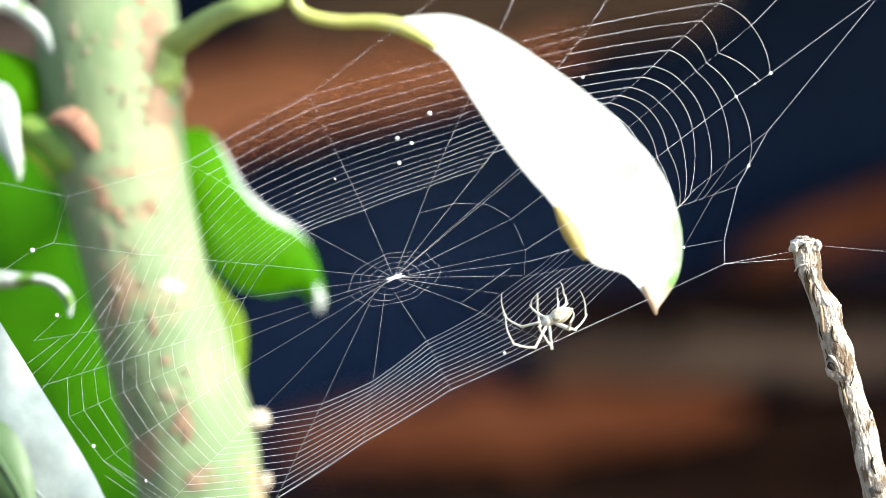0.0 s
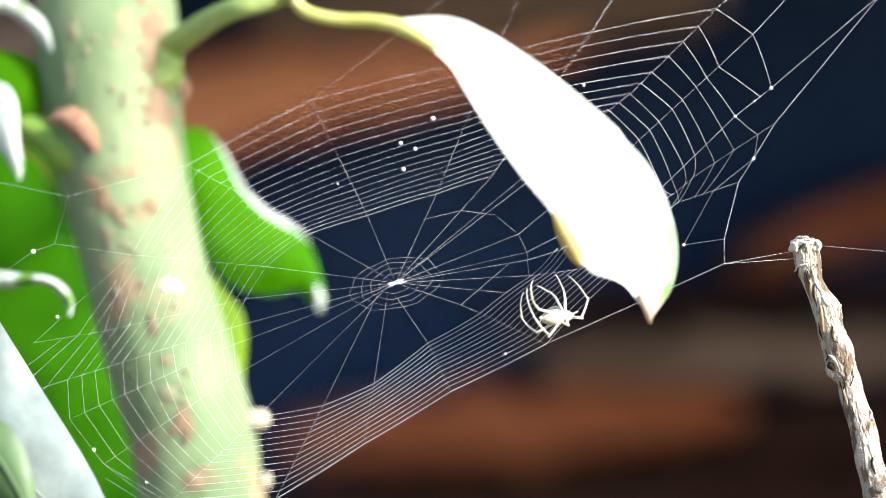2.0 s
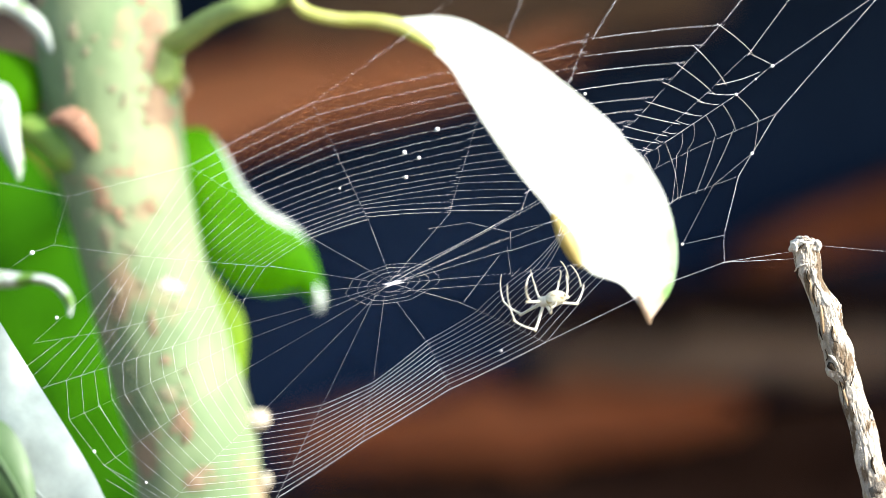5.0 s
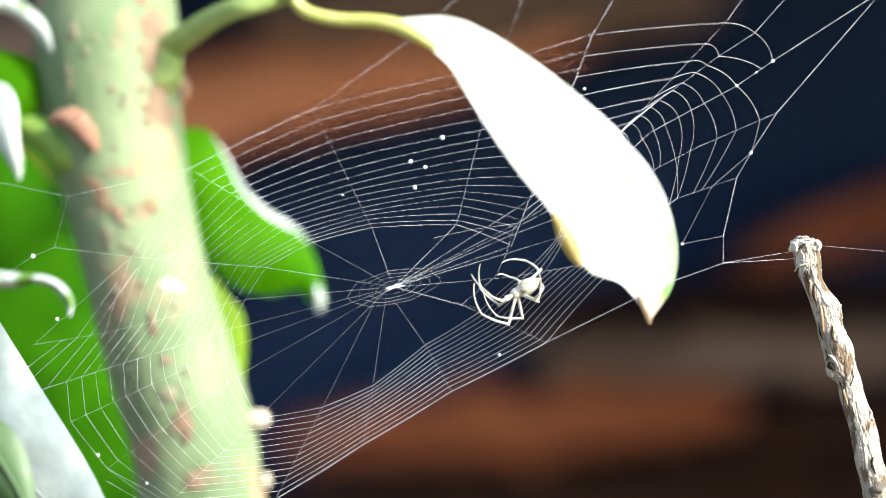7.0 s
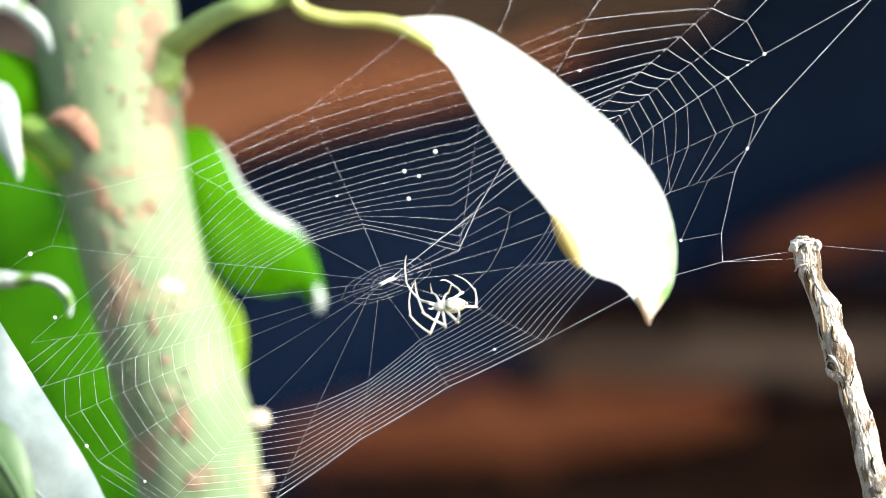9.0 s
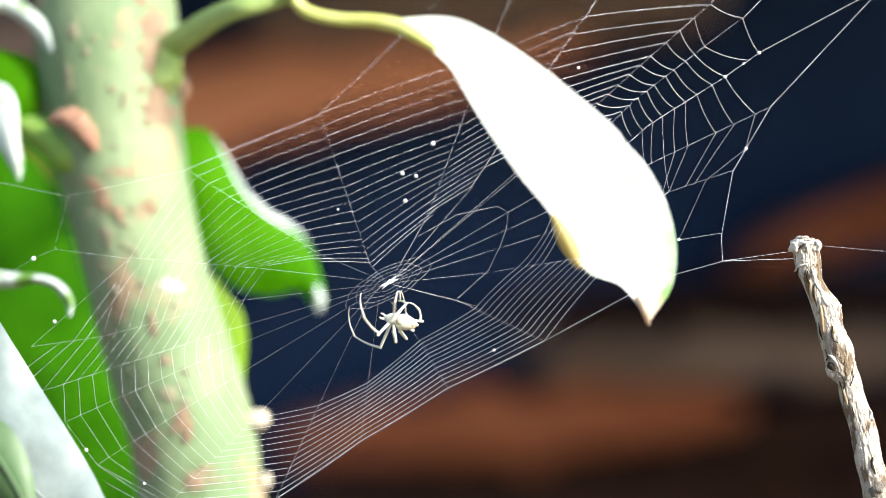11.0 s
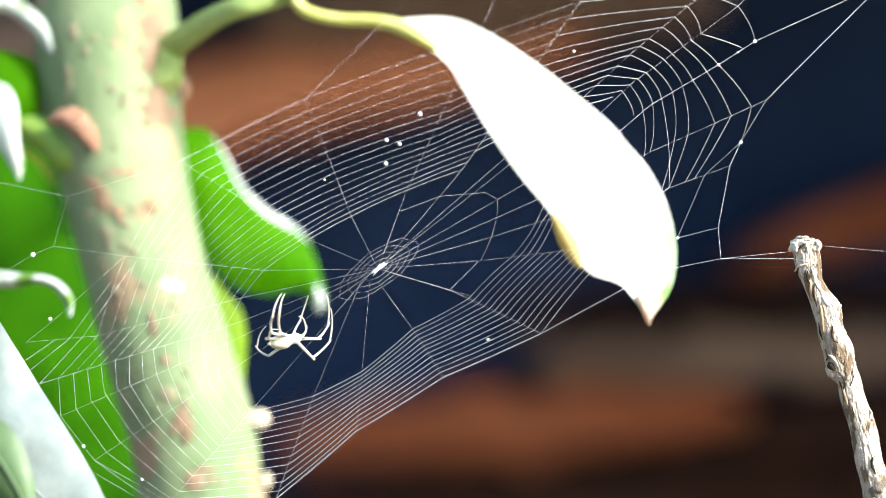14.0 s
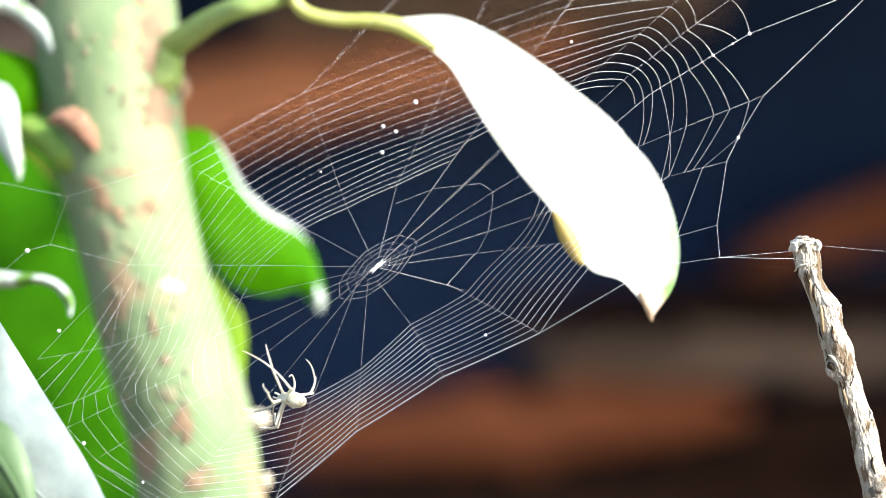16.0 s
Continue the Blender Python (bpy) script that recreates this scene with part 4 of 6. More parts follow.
sway("fourteen outer", (98.3, 71.3), (97.9, 71.5), (97.7, 71.6), (98.8, 70.7), (98.8, 68.4), (97.6, 67.1), (97.9, 66.2), (96.5, 58.5), (95.2, 58.1), (99.4, 68.9), (99.4, 68.9), (98.6, 69.1), (92.5, 76.1), (96.1, 72.5), (96.8, 72.7), (95.0, 74.0), (94.7, 74.5), (95.8, 73.4), (94.3, 74.2), (93.6, 76.7), (94.0, 77.4), (94.0, 76.7), (92.2, 79.0), (91.1, 80.3), (91.8, 79.7))
sway("fourteen inner", (60.5, 39.8), (60.5, 39.6), (60.5, 39.1), (60.5, 38.3), (60.5, 32.9), (60.5, 31.5), (60.5, 32.9), (62.3, 24.8), (62.3, 23.9), (60.5, 40.7), (60.5, 41.2), (60.5, 41.0), (60.5, 52.4), (60.5, 48.4), (60.5, 45.7), (60.5, 47.9), (60.5, 48.8), (60.5, 47.3), (60.5, 48.8), (60.5, 52.0), (60.5, 53.1), (60.5, 50.6), (60.5, 54.2), (60.5, 57.4), (60.5, 56.5))
sway("thirteen middle", (60.5, 52.2), (60.5, 52.2), (60.5, 52.2), (60.5, 51.5), (60.5, 50.2), (60.5, 50.0), (60.5, 50.9), (60.5, 41.2), (60.5, 43.0), (60.5, 36.9), (60.5, 41.2), (60.5, 46.4), (60.5, 58.7), (60.5, 55.6), (60.5, 54.2), (60.5, 57.4), (60.5, 58.3), (60.5, 57.1), (60.5, 59.0), (60.5, 61.9), (60.5, 62.8), (60.5, 60.5), (60.5, 64.1), (60.5, 67.7), (60.5, 66.8))
sway("leaf bead", (76.7, 0.5), (76.7, 0.7), (76.7, 0.9), (76.7, 1.1), (76.7, 1.3), (76.7, 1.4), (76.6, 1.5), (76.6, 1.5), (76.5, 1.5), (76.2, 1.6), (76.2, 1.6), (76.1, 1.6), (75.4, 3.8), (75.6, 3.2), (75.8, 2.7), (75.0, 3.1), (74.9, 3.2), (74.8, 3.3), (74.8, 3.4), (74.8, 3.5), (74.7, 3.5), (74.7, 3.6), (74.5, 4.0), (74.3, 4.3), (74.5, 4.0))
sway("seventeen inner", (74.7, 13.3), (74.7, 13.3), (74.7, 13.3), (74.7, 13.3), (74.3, 14.6), (74.0, 15.8), (74.0, 15.9), (74.0, 16.0), (74.0, 16.0), (74.0, 15.7), (74.0, 15.8), (74.0, 15.8), (72.2, 19.1), (71.9, 18.4), (71.6, 17.8), (71.3, 18.1), (71.3, 18.2), (71.3, 18.1), (71.3, 18.0), (71.3, 18.5), (71.3, 19.1), (71.3, 19.6), (71.2, 21.6), (71.1, 23.6), (71.3, 22.9))
sway("seventeen outer", (93.8, 20.0), (93.8, 20.0), (93.8, 20.0), (93.8, 20.0), (94.2, 21.3), (94.7, 22.7), (94.6, 22.9), (94.4, 23.0), (94.3, 23.2), (93.8, 22.9), (93.6, 22.7), (93.4, 22.5), (91.6, 26.6), (92.4, 25.7), (93.2, 24.8), (92.0, 25.0), (91.8, 25.0), (91.8, 24.8), (91.8, 24.5), (91.6, 25.5), (91.4, 26.5), (91.0, 27.0), (90.5, 27.5), (90.0, 28.4), (90.4, 27.9))
sway("thirteen outer", (88.4, 78.8), (88.2, 78.7), (88.0, 78.5), (88.6, 78.3), (87.5, 76.9), (87.1, 76.1), (87.8, 75.4), (91.1, 70.7), (88.9, 72.0), (91.1, 72.2), (90.4, 72.5), (89.1, 73.1), (85.0, 79.4), (84.8, 77.9), (86.2, 77.0), (84.8, 78.8), (83.0, 78.8), (84.4, 78.5), (83.5, 78.7), (83.0, 80.8), (83.0, 81.5), (83.0, 80.3), (81.7, 83.0), (79.9, 85.1), (80.6, 84.4))
SPELLS = (0, 1.5, 2.5, 4, 6.5, 7.5, 8, 9, 11.5, 12.5, 13.5, 14.5, 15.5, 16)      # seconds of the slower spots' places


def glide(name, share, *places, spells=SPELLS):
    """A web spot known at the spells; between them it follows a share of the hub's swing."""
    hub = SWAYS["hub"] * share
    at = [np.interp(spells, TIMES, hub[:, k]) for k in (0, 1)]
    own = np.array(places, float)
    SWAYS[name] = np.stack([np.interp(TIMES, spells, own[:, k] - at[k]) + hub[:, k] for k in (0, 1)], 1)


glide("fourteen edge", 0.5, (32.6, 17.8), (31.7, 16.4), (36.2, 10.4), (36.2, 9.9), (34.4, 10.1), (33.5, 13.3), (27.5, 20.3), (30.4, 16.9), (29.9, 17.3), (29.9, 16.9), (26.6, 20.7), (27.2, 19.4), (25.4, 24.8), (25.4, 23.9))
glide("fifteen edge", 0.5, (38.9, 7.7), (38.9, 6.5), (40.7, 5.8), (36.7, 9.2), (37.1, 9.2), (37.1, 9.5), (31.7, 16.4), (34.7, 12.6), (33.8, 12.4), (33.8, 12.4), (30.8, 15.8), (33.1, 15.1), (29.9, 19.6), (29.9, 18.9))
glide("sixteen edge", 0.5, (43.7, 0.7), (43.4, -1.1), (41.0, 5.6), (38.9, 5.2), (38.9, 3.8), (39.8, 3.4), (36.2, 10.1), (38.5, 6.8), (38.0, 6.8), (38.3, 6.5), (36.2, 9.5), (36.2, 8.3), (34.9, 13.3), (35.3, 12.4))
glide("seventeen edge", 0.5, (48.8, -4.5), (46.1, -7.0), (45.7, -4.1), (44.6, -4.3), (44.6, -5.2), (45.2, -6.1), (41.0, -0.2), (44.3, -2.9), (43.7, -2.9), (43.7, -3.6), (42.1, -0.7), (42.8, -1.6), (40.7, 2.9), (41.6, 2.3))
glide("seventeen near", 0.5, (26.3, -8.8), (27.2, -9.4), (29.0, -6.7), (26.3, -6.7), (25.4, -8.5), (25.9, -9.4), (23.0, -2.7), (25.0, -5.4), (24.7, -5.8), (24.5, -6.3), (23.2, -2.9), (23.2, -4.1), (21.4, 0.5), (21.8, 0.0))
glide("sixteen near", 0.5, (34.9, -2.0), (35.8, -3.1), (34.7, 2.0), (36.2, 4.5), (37.4, 3.4), (35.8, 2.3), (30.4, 7.7), (32.6, 5.0), (32.0, 4.7), (31.7, 4.3), (29.9, 7.7), (29.9, 6.8), (26.3, 11.3), (29.0, 10.4))
glide("eighteen inner", 0.5, (18.7, -14.4), (20.3, -15.3), (21.8, -11.9), (21.8, -10.6), (12.8, -19.4), (13.0, -20.7), (12.1, -17.1), (11.2, -17.6), (11.2, -18.4), (10.6, -18.5), (9.4, -15.3), (9.7, -17.1), (9.0, -12.2), (8.5, -13.5))
glide("nineteen inner", 0.5, (11.9, -20.2), (12.8, -20.7), (11.0, -19.3), (11.0, -19.3), (11.5, -20.2), (11.9, -21.4), (11.0, -17.8), (10.1, -18.4), (10.1, -19.1), (9.5, -19.3), (8.3, -16.0), (8.6, -17.8), (7.9, -13.0), (7.4, -14.2))
glide("nineteen outer", 0.5, (34.4, -30.1), (33.1, -30.1), (32.6, -29.5), (32.6, -29.5), (33.1, -30.1), (33.1, -30.8), (31.1, -27.9), (32.0, -29.3), (32.2, -29.3), (32.0, -29.5), (31.3, -27.9), (31.7, -28.1), (31.1, -26.3), (30.8, -26.8))
glide("thirteen guide", 0.5, (14.2, 14.2), (15.1, 12.8), (18.0, 9.7), (19.6, 4.1), (24.5, 7.7), (23.6, 7.4), (15.1, 17.6), (17.8, 13.3), (16.6, 14.0), (16.0, 13.7), (13.7, 17.8), (13.7, 16.0), (12.1, 21.4), (12.1, 20.9))
glide("fourteen guide", 0.5, (22.1, 9.7), (22.7, 8.8), (25.4, 1.6), (20.5, 3.1), (23.6, 5.9), (21.8, 5.6), (19.1, 15.5), (21.4, 11.5), (20.3, 11.9), (20.0, 11.3), (17.8, 15.5), (17.6, 14.0), (16.0, 19.1), (16.0, 18.2))
glide("fifteen guide", 0.5, (26.3, -0.2), (27.2, -1.1), (26.3, 0.0), (20.7, 2.7), (23.0, 4.7), (20.9, 2.9), (18.2, 10.1), (20.5, 6.5), (19.6, 5.9), (19.1, 5.6), (17.3, 9.5), (17.5, 8.3), (15.7, 12.8), (15.5, 12.4))
glide("sixteen guide", 0.5, (26.1, -4.3), (27.0, -5.4), (26.6, -0.7), (22.0, 0.5), (20.9, -1.6), (20.0, -2.5), (16.0, 3.8), (18.2, 0.2), (17.6, 0.2), (17.3, -0.4), (15.7, 3.4), (15.7, 2.0), (14.0, 6.5), (14.4, 5.6))
glide("seventeen guide", 0.5, (25.9, -8.5), (26.8, -9.4), (28.1, -6.7), (26.3, -6.8), (15.5, -10.1), (15.5, -10.6), (11.3, -4.0), (13.1, -7.4), (12.8, -7.9), (12.2, -8.1), (11.0, -4.3), (11.5, -5.6), (9.7, -0.9), (9.7, -1.6))
glide("nineteen guide", 0.5, (5.6, -17.3), (6.1, -18.2), (5.2, -16.6), (4.9, -16.7), (6.7, -18.0), (5.0, -19.1), (2.0, -12.8), (4.3, -16.4), (4.0, -16.2), (3.4, -16.7), (2.3, -13.3), (2.3, -15.1), (1.1, -10.3), (1.4, -11.3))
glide("sixteen side guide", 0.5, (21.4, -6.1), (21.4, -6.7), (20.0, -2.2), (21.4, 3.2), (15.7, -10.3), (15.7, -10.8), (11.5, -4.1), (13.3, -7.6), (13.0, -8.1), (12.4, -8.3), (11.2, -4.5), (11.7, -5.8), (9.9, -1.1), (9.9, -1.8))
glide("fifteen upper", 0.5, (36.2, -1.3), (36.7, -2.0), (36.2, 3.4), (37.1, 7.4), (38.9, 7.4), (38.9, 9.2), (33.1, 14.6), (35.6, 11.0), (34.9, 11.7), (34.9, 11.3), (32.9, 14.2), (33.1, 14.6), (29.9, 18.5), (31.3, 17.6))
glide("thirteen spare", 0.5, (25.9, 25.6), (25.7, 23.2), (28.3, 20.5), (30.8, 16.4), (28.1, 14.2), (28.1, 16.4), (21.8, 25.4), (25.4, 23.6), (21.8, 24.5), (21.8, 24.5), (19.1, 28.1), (19.6, 26.8), (18.5, 32.2), (19.1, 31.7))
LATE = (0, 9, 12.5, 14, 14.5, 15, 15.5, 16)
glide("six outer", 0.3, (-125.3, -40.9), (-126.4, -41.6), (-127.1, -43.6), (-128.2, -40.9), (-125.3, -45.2), (-125.8, -43.9), (-127.6, -43.0), (-122.2, -49.3), spells=LATE)
glide("six middle", 0.3, (-103.9, -34.9), (-103.9, -35.3), (-104.8, -37.6), (-106.0, -34.6), (-104.6, -40.7), (-104.6, -38.0), (-104.2, -37.3), (-104.2, -46.1), spells=LATE)
glide("six inner", 0.3, (-87.1, -29.5), (-87.1, -30.1), (-87.5, -32.2), (-89.3, -29.7), (-88.9, -36.4), (-87.1, -35.8), (-88.9, -33.7), (-88.9, -40.9), spells=LATE)
glide("seven middle", 0.3, (-105.1, -23.2), (-105.1, -24.1), (-105.5, -26.8), (-106.9, -25.9), (-104.2, -38.5), (-104.2, -34.9), (-104.2, -32.2), (-101.5, -28.6), spells=LATE)
glide("seven outer", 0.3, (-112.3, -24.5), (-113.2, -25.4), (-114.1, -27.2), (-115.0, -26.5), (-111.4, -37.6), (-109.6, -34.4), (-112.3, -32.2), (-111.4, -29.9), spells=LATE)
glide("seven near", 0.3, (-87.1, -19.6), (-87.1, -20.0), (-87.5, -22.3), (-88.6, -23.6), (-87.1, -35.5), (-87.1, -33.1), (-88.0, -32.2), (-88.9, -28.6), spells=LATE)
glide("five middle", 0.3, (-103.9, -46.1), (-103.9, -46.1), (-104.6, -47.9), (-106.0, -44.5), (-104.6, -48.4), (-105.1, -46.1), (-104.6, -44.8), (-103.3, -50.6), spells=LATE)
glide("four middle", 0.3, (-98.5, -59.2), (-98.8, -59.2), (-100.3, -61.6), (-100.6, -57.4), (-99.4, -61.0), (-100.6, -58.3), (-100.1, -56.0), (-100.6, -58.3), spells=LATE)
for fixed in ((111.8, -0.7), (111.8, -3.1), (119.9, 1.1), (146.9, -1.3), (-135.7, 20.0), (-119.5, 16.7), (-53.3, -79.7), (150.5, 90.2), (-87.1, -82.6), (-144.7, 21.8)):
    SWAYS[str(fixed)] = np.array([fixed] * len(TIMES), float)
REST = np.array([s[0] for s in SWAYS.values()])
SHIFT = np.array([s - s[0] for s in SWAYS.values()])


HELD = {}          # spots that lie on a taut stretch between two others: the two ends and the share of the way


def drift(q):
    """The places of a web spot over TIMES, in the world."""
    if q in HELD:
        a, b, f = HELD[q]
        return [p.lerp(r, f) for p, r in zip(drift(a), drift(b))]
    d2 = ((REST - np.array(q)) ** 2).sum(1) + 0.05
    w = d2 ** -1.25
    moved = np.array(q) + (w[:, None, None] * SHIFT).sum(0) / w.sum()
    return [spot(u, v, lay(*q)) for u, v in moved]


# radii in order round the hub: where the sticky spiral begins on each, and where it ends
RADII = (
    ((-5.2, -29.3), (2.5, -44.8)), ((-22.3, -42.1), (-25.4, -61.7)), ((-38.5, -49.3), (-53.3, -79.7)), ((-59.2, -52.8), (-88.9, -82.6)),
    ((-66.0, -39.4), (-108.2, -67.5)), ((-67.0, -30.0), (-119.2, -53.5)), ((-67.5, -24.6), (-120.1, -41.2)), ((-63.0, -15.5), (-108.0, -25.5)),
    ((-56.5, -5.2), (-99.7, -1.3)), ((-43.0, 5.6), (-81.7, 27.7)), ((-25.0, 12.4), (-42.7, 48.8)), ((-4.3, 20.0), (15.1, 63.5)),
    ((11.9, 25.4), (47.0, 71.3)), ((25.4, 26.6), (88.4, 79.4)), ((32.6, 17.8), (96.5, 71.3)), ((38.9, 7.7), (104.4, 56.0)),
    ((34.9, -2.0), (103.5, 37.6)), ((26.3, -8.8), (93.8, 20.0)), ((18.7, -14.4), (71.3, -13.3)), ((11.9, -20.2), (34.4, -30.1)))
# the five radii beside the twig bend with the breeze: their joints from the hub out, and the threads laid on them from the outmost in
BENT = {13: ((25.4, 26.6), (60.5, 52.2), (88.4, 78.8)), 14: ((32.6, 17.8), (60.5, 39.8), (87.7, 62.5), (98.3, 71.3)),
        15: ((38.9, 7.7), (67.1, 28.4), (93.4, 48.6), (104.4, 56.0)), 16: ((34.9, -2.0), (43.7, 0.7), (73.8, 11.7), (80.3, 19.1), (103.5, 37.6)),
        17: ((26.3, -8.8), (48.8, -4.5), (74.7, 13.3), (93.8, 20.0))}
LAID = {
    13: ((88.0, 78.5), (82.1, 72.9), (77.0, 68.0), (72.2, 63.4), (66.8, 58.1), (63.2, 54.7), (59.6, 51.3), (56.0, 48.4), (52.9, 46.3), (49.7, 43.9), (46.1, 41.2), (42.8, 38.9)),
    14: ((98.3, 71.3), (87.7, 62.5), (83.9, 59.4), (80.6, 56.7), (76.3, 52.9), (73.1, 50.2), (68.8, 46.6), (65.9, 44.3), (62.5, 41.4), (59.2, 38.7), (56.0, 36.2), (52.4, 32.9)),
    15: ((104.4, 56.0), (101.0, 53.6), (93.4, 48.6), (88.9, 45.2), (83.5, 41.0), (79.6, 38.0), (75.8, 35.1), (71.6, 31.9), (68.2, 29.2), (64.4, 26.3), (60.8, 23.6)),
    16: ((103.5, 37.6), (101.0, 35.5), (98.3, 33.5), (91.1, 27.7), (85.3, 23.0), (78.7, 17.3), (77.0, 15.5), (75.4, 13.5), (74.0, 11.9), (72.4, 10.1)),
    17: ((97.4, 26.5), (97.4, 26.5), (97.4, 26.5), (83.0, 16.4), (80.3, 15.3), (75.4, 13.5), (73.1, 12.8), (69.5, 11.5))}
for n, spots in LAID.items():
    for q in spots:
        chain = BENT[n]
        taut = list(zip(chain, chain[1:]))[1:] if n in (14, 15, 16) else list(zip(chain, chain[1:]))
        ends = next(((a, b) for a, b in taut if q[0] <= b[0]), None)
        if ends and q not in chain and q != LAID[17][0]:
            HELD[q] = (*ends, (q[0] - ends[0][0]) / (ends[1][0] - ends[0][0]))
HELD[(99.4, 52.4)] = (*BENT[15][2:], 0.54)
HELD[(86.0, 17.3)] = (*BENT[17][-2:], 0.6)
TURNS = 14
FINE_TURNS = 18     # the closer-laid upper sectors
THREADS = []


def slid(p, h):
    """The place h metres farther off on the same line of sight."""
    eye = Vector((0, -REACH, EYE_Z))
    return eye + (p - eye) * ((p.y + REACH + h) / (p.y + REACH))


# degrees loose spiral threads roll about their ends to fit the camera's view, at TIMES
ROLL = (0, 45, 60, 60, 80, 95, 85, 95, 95, 0, 0, 30, 85, 88, 95, 130, 130, 125, 140, 75, 55, 110, 55, 0, 0)


def strand(name, a, b, web, r, bow=0.0, loose=False):
    """One rigid length of silk between two web spots, with a slight bow away from the hub; keyed later."""
    pa, pb = drift(a), drift(b)
    spans = [(q - p).length for p, q in zip(pa, pb)]
    n = max(spans) if loose else min(max(spans), 1.3 * sum(spans) / len(spans))
    steps = 5 if bow else 1
    bm = bmesh.new()
    line = [Vector(((k / steps - 0.5) * n, 0, bow * n * 4 * (k / steps) * (1 - k / steps))) for k in range(steps + 1)]
    tube(bm, line, [r] * (steps + 1), 5, cap=False)
    ob = part(name, bm, SILK, web)
    rows = []
    out = Vector(((a[0] + b[0]) / 2 - HUB.x, 0, (a[1] + b[1]) / 2 - HUB.y)).normalized()
    for t, p, q, roll in zip(TIMES, pa, pb, ROLL):
        lo, hi = 0.0, 0.03
        for _ in range(24):
            h = (lo + hi) / 2
            e, g = slid(p, -h), slid(q, h)
            lo, hi = (h, hi) if (g - e).length < n else (lo, h)
        p, q = e, g
        x = (q - p).normalized()
        y = out.cross(x)
        y = y.normalized() if y.length > 0.05 else x.orthogonal().normalized()
        m = Matrix((x, y, x.cross(y))).transposed().to_4x4()
        if loose:
            m = m @ Matrix.Rotation(radians(roll), 4, "X")
        m.translation = (p + q) / 2
        rows.append((t, m))
    ob.matrix_basis = rows[0][1]
    THREADS.append((ob, rows))
    return ob


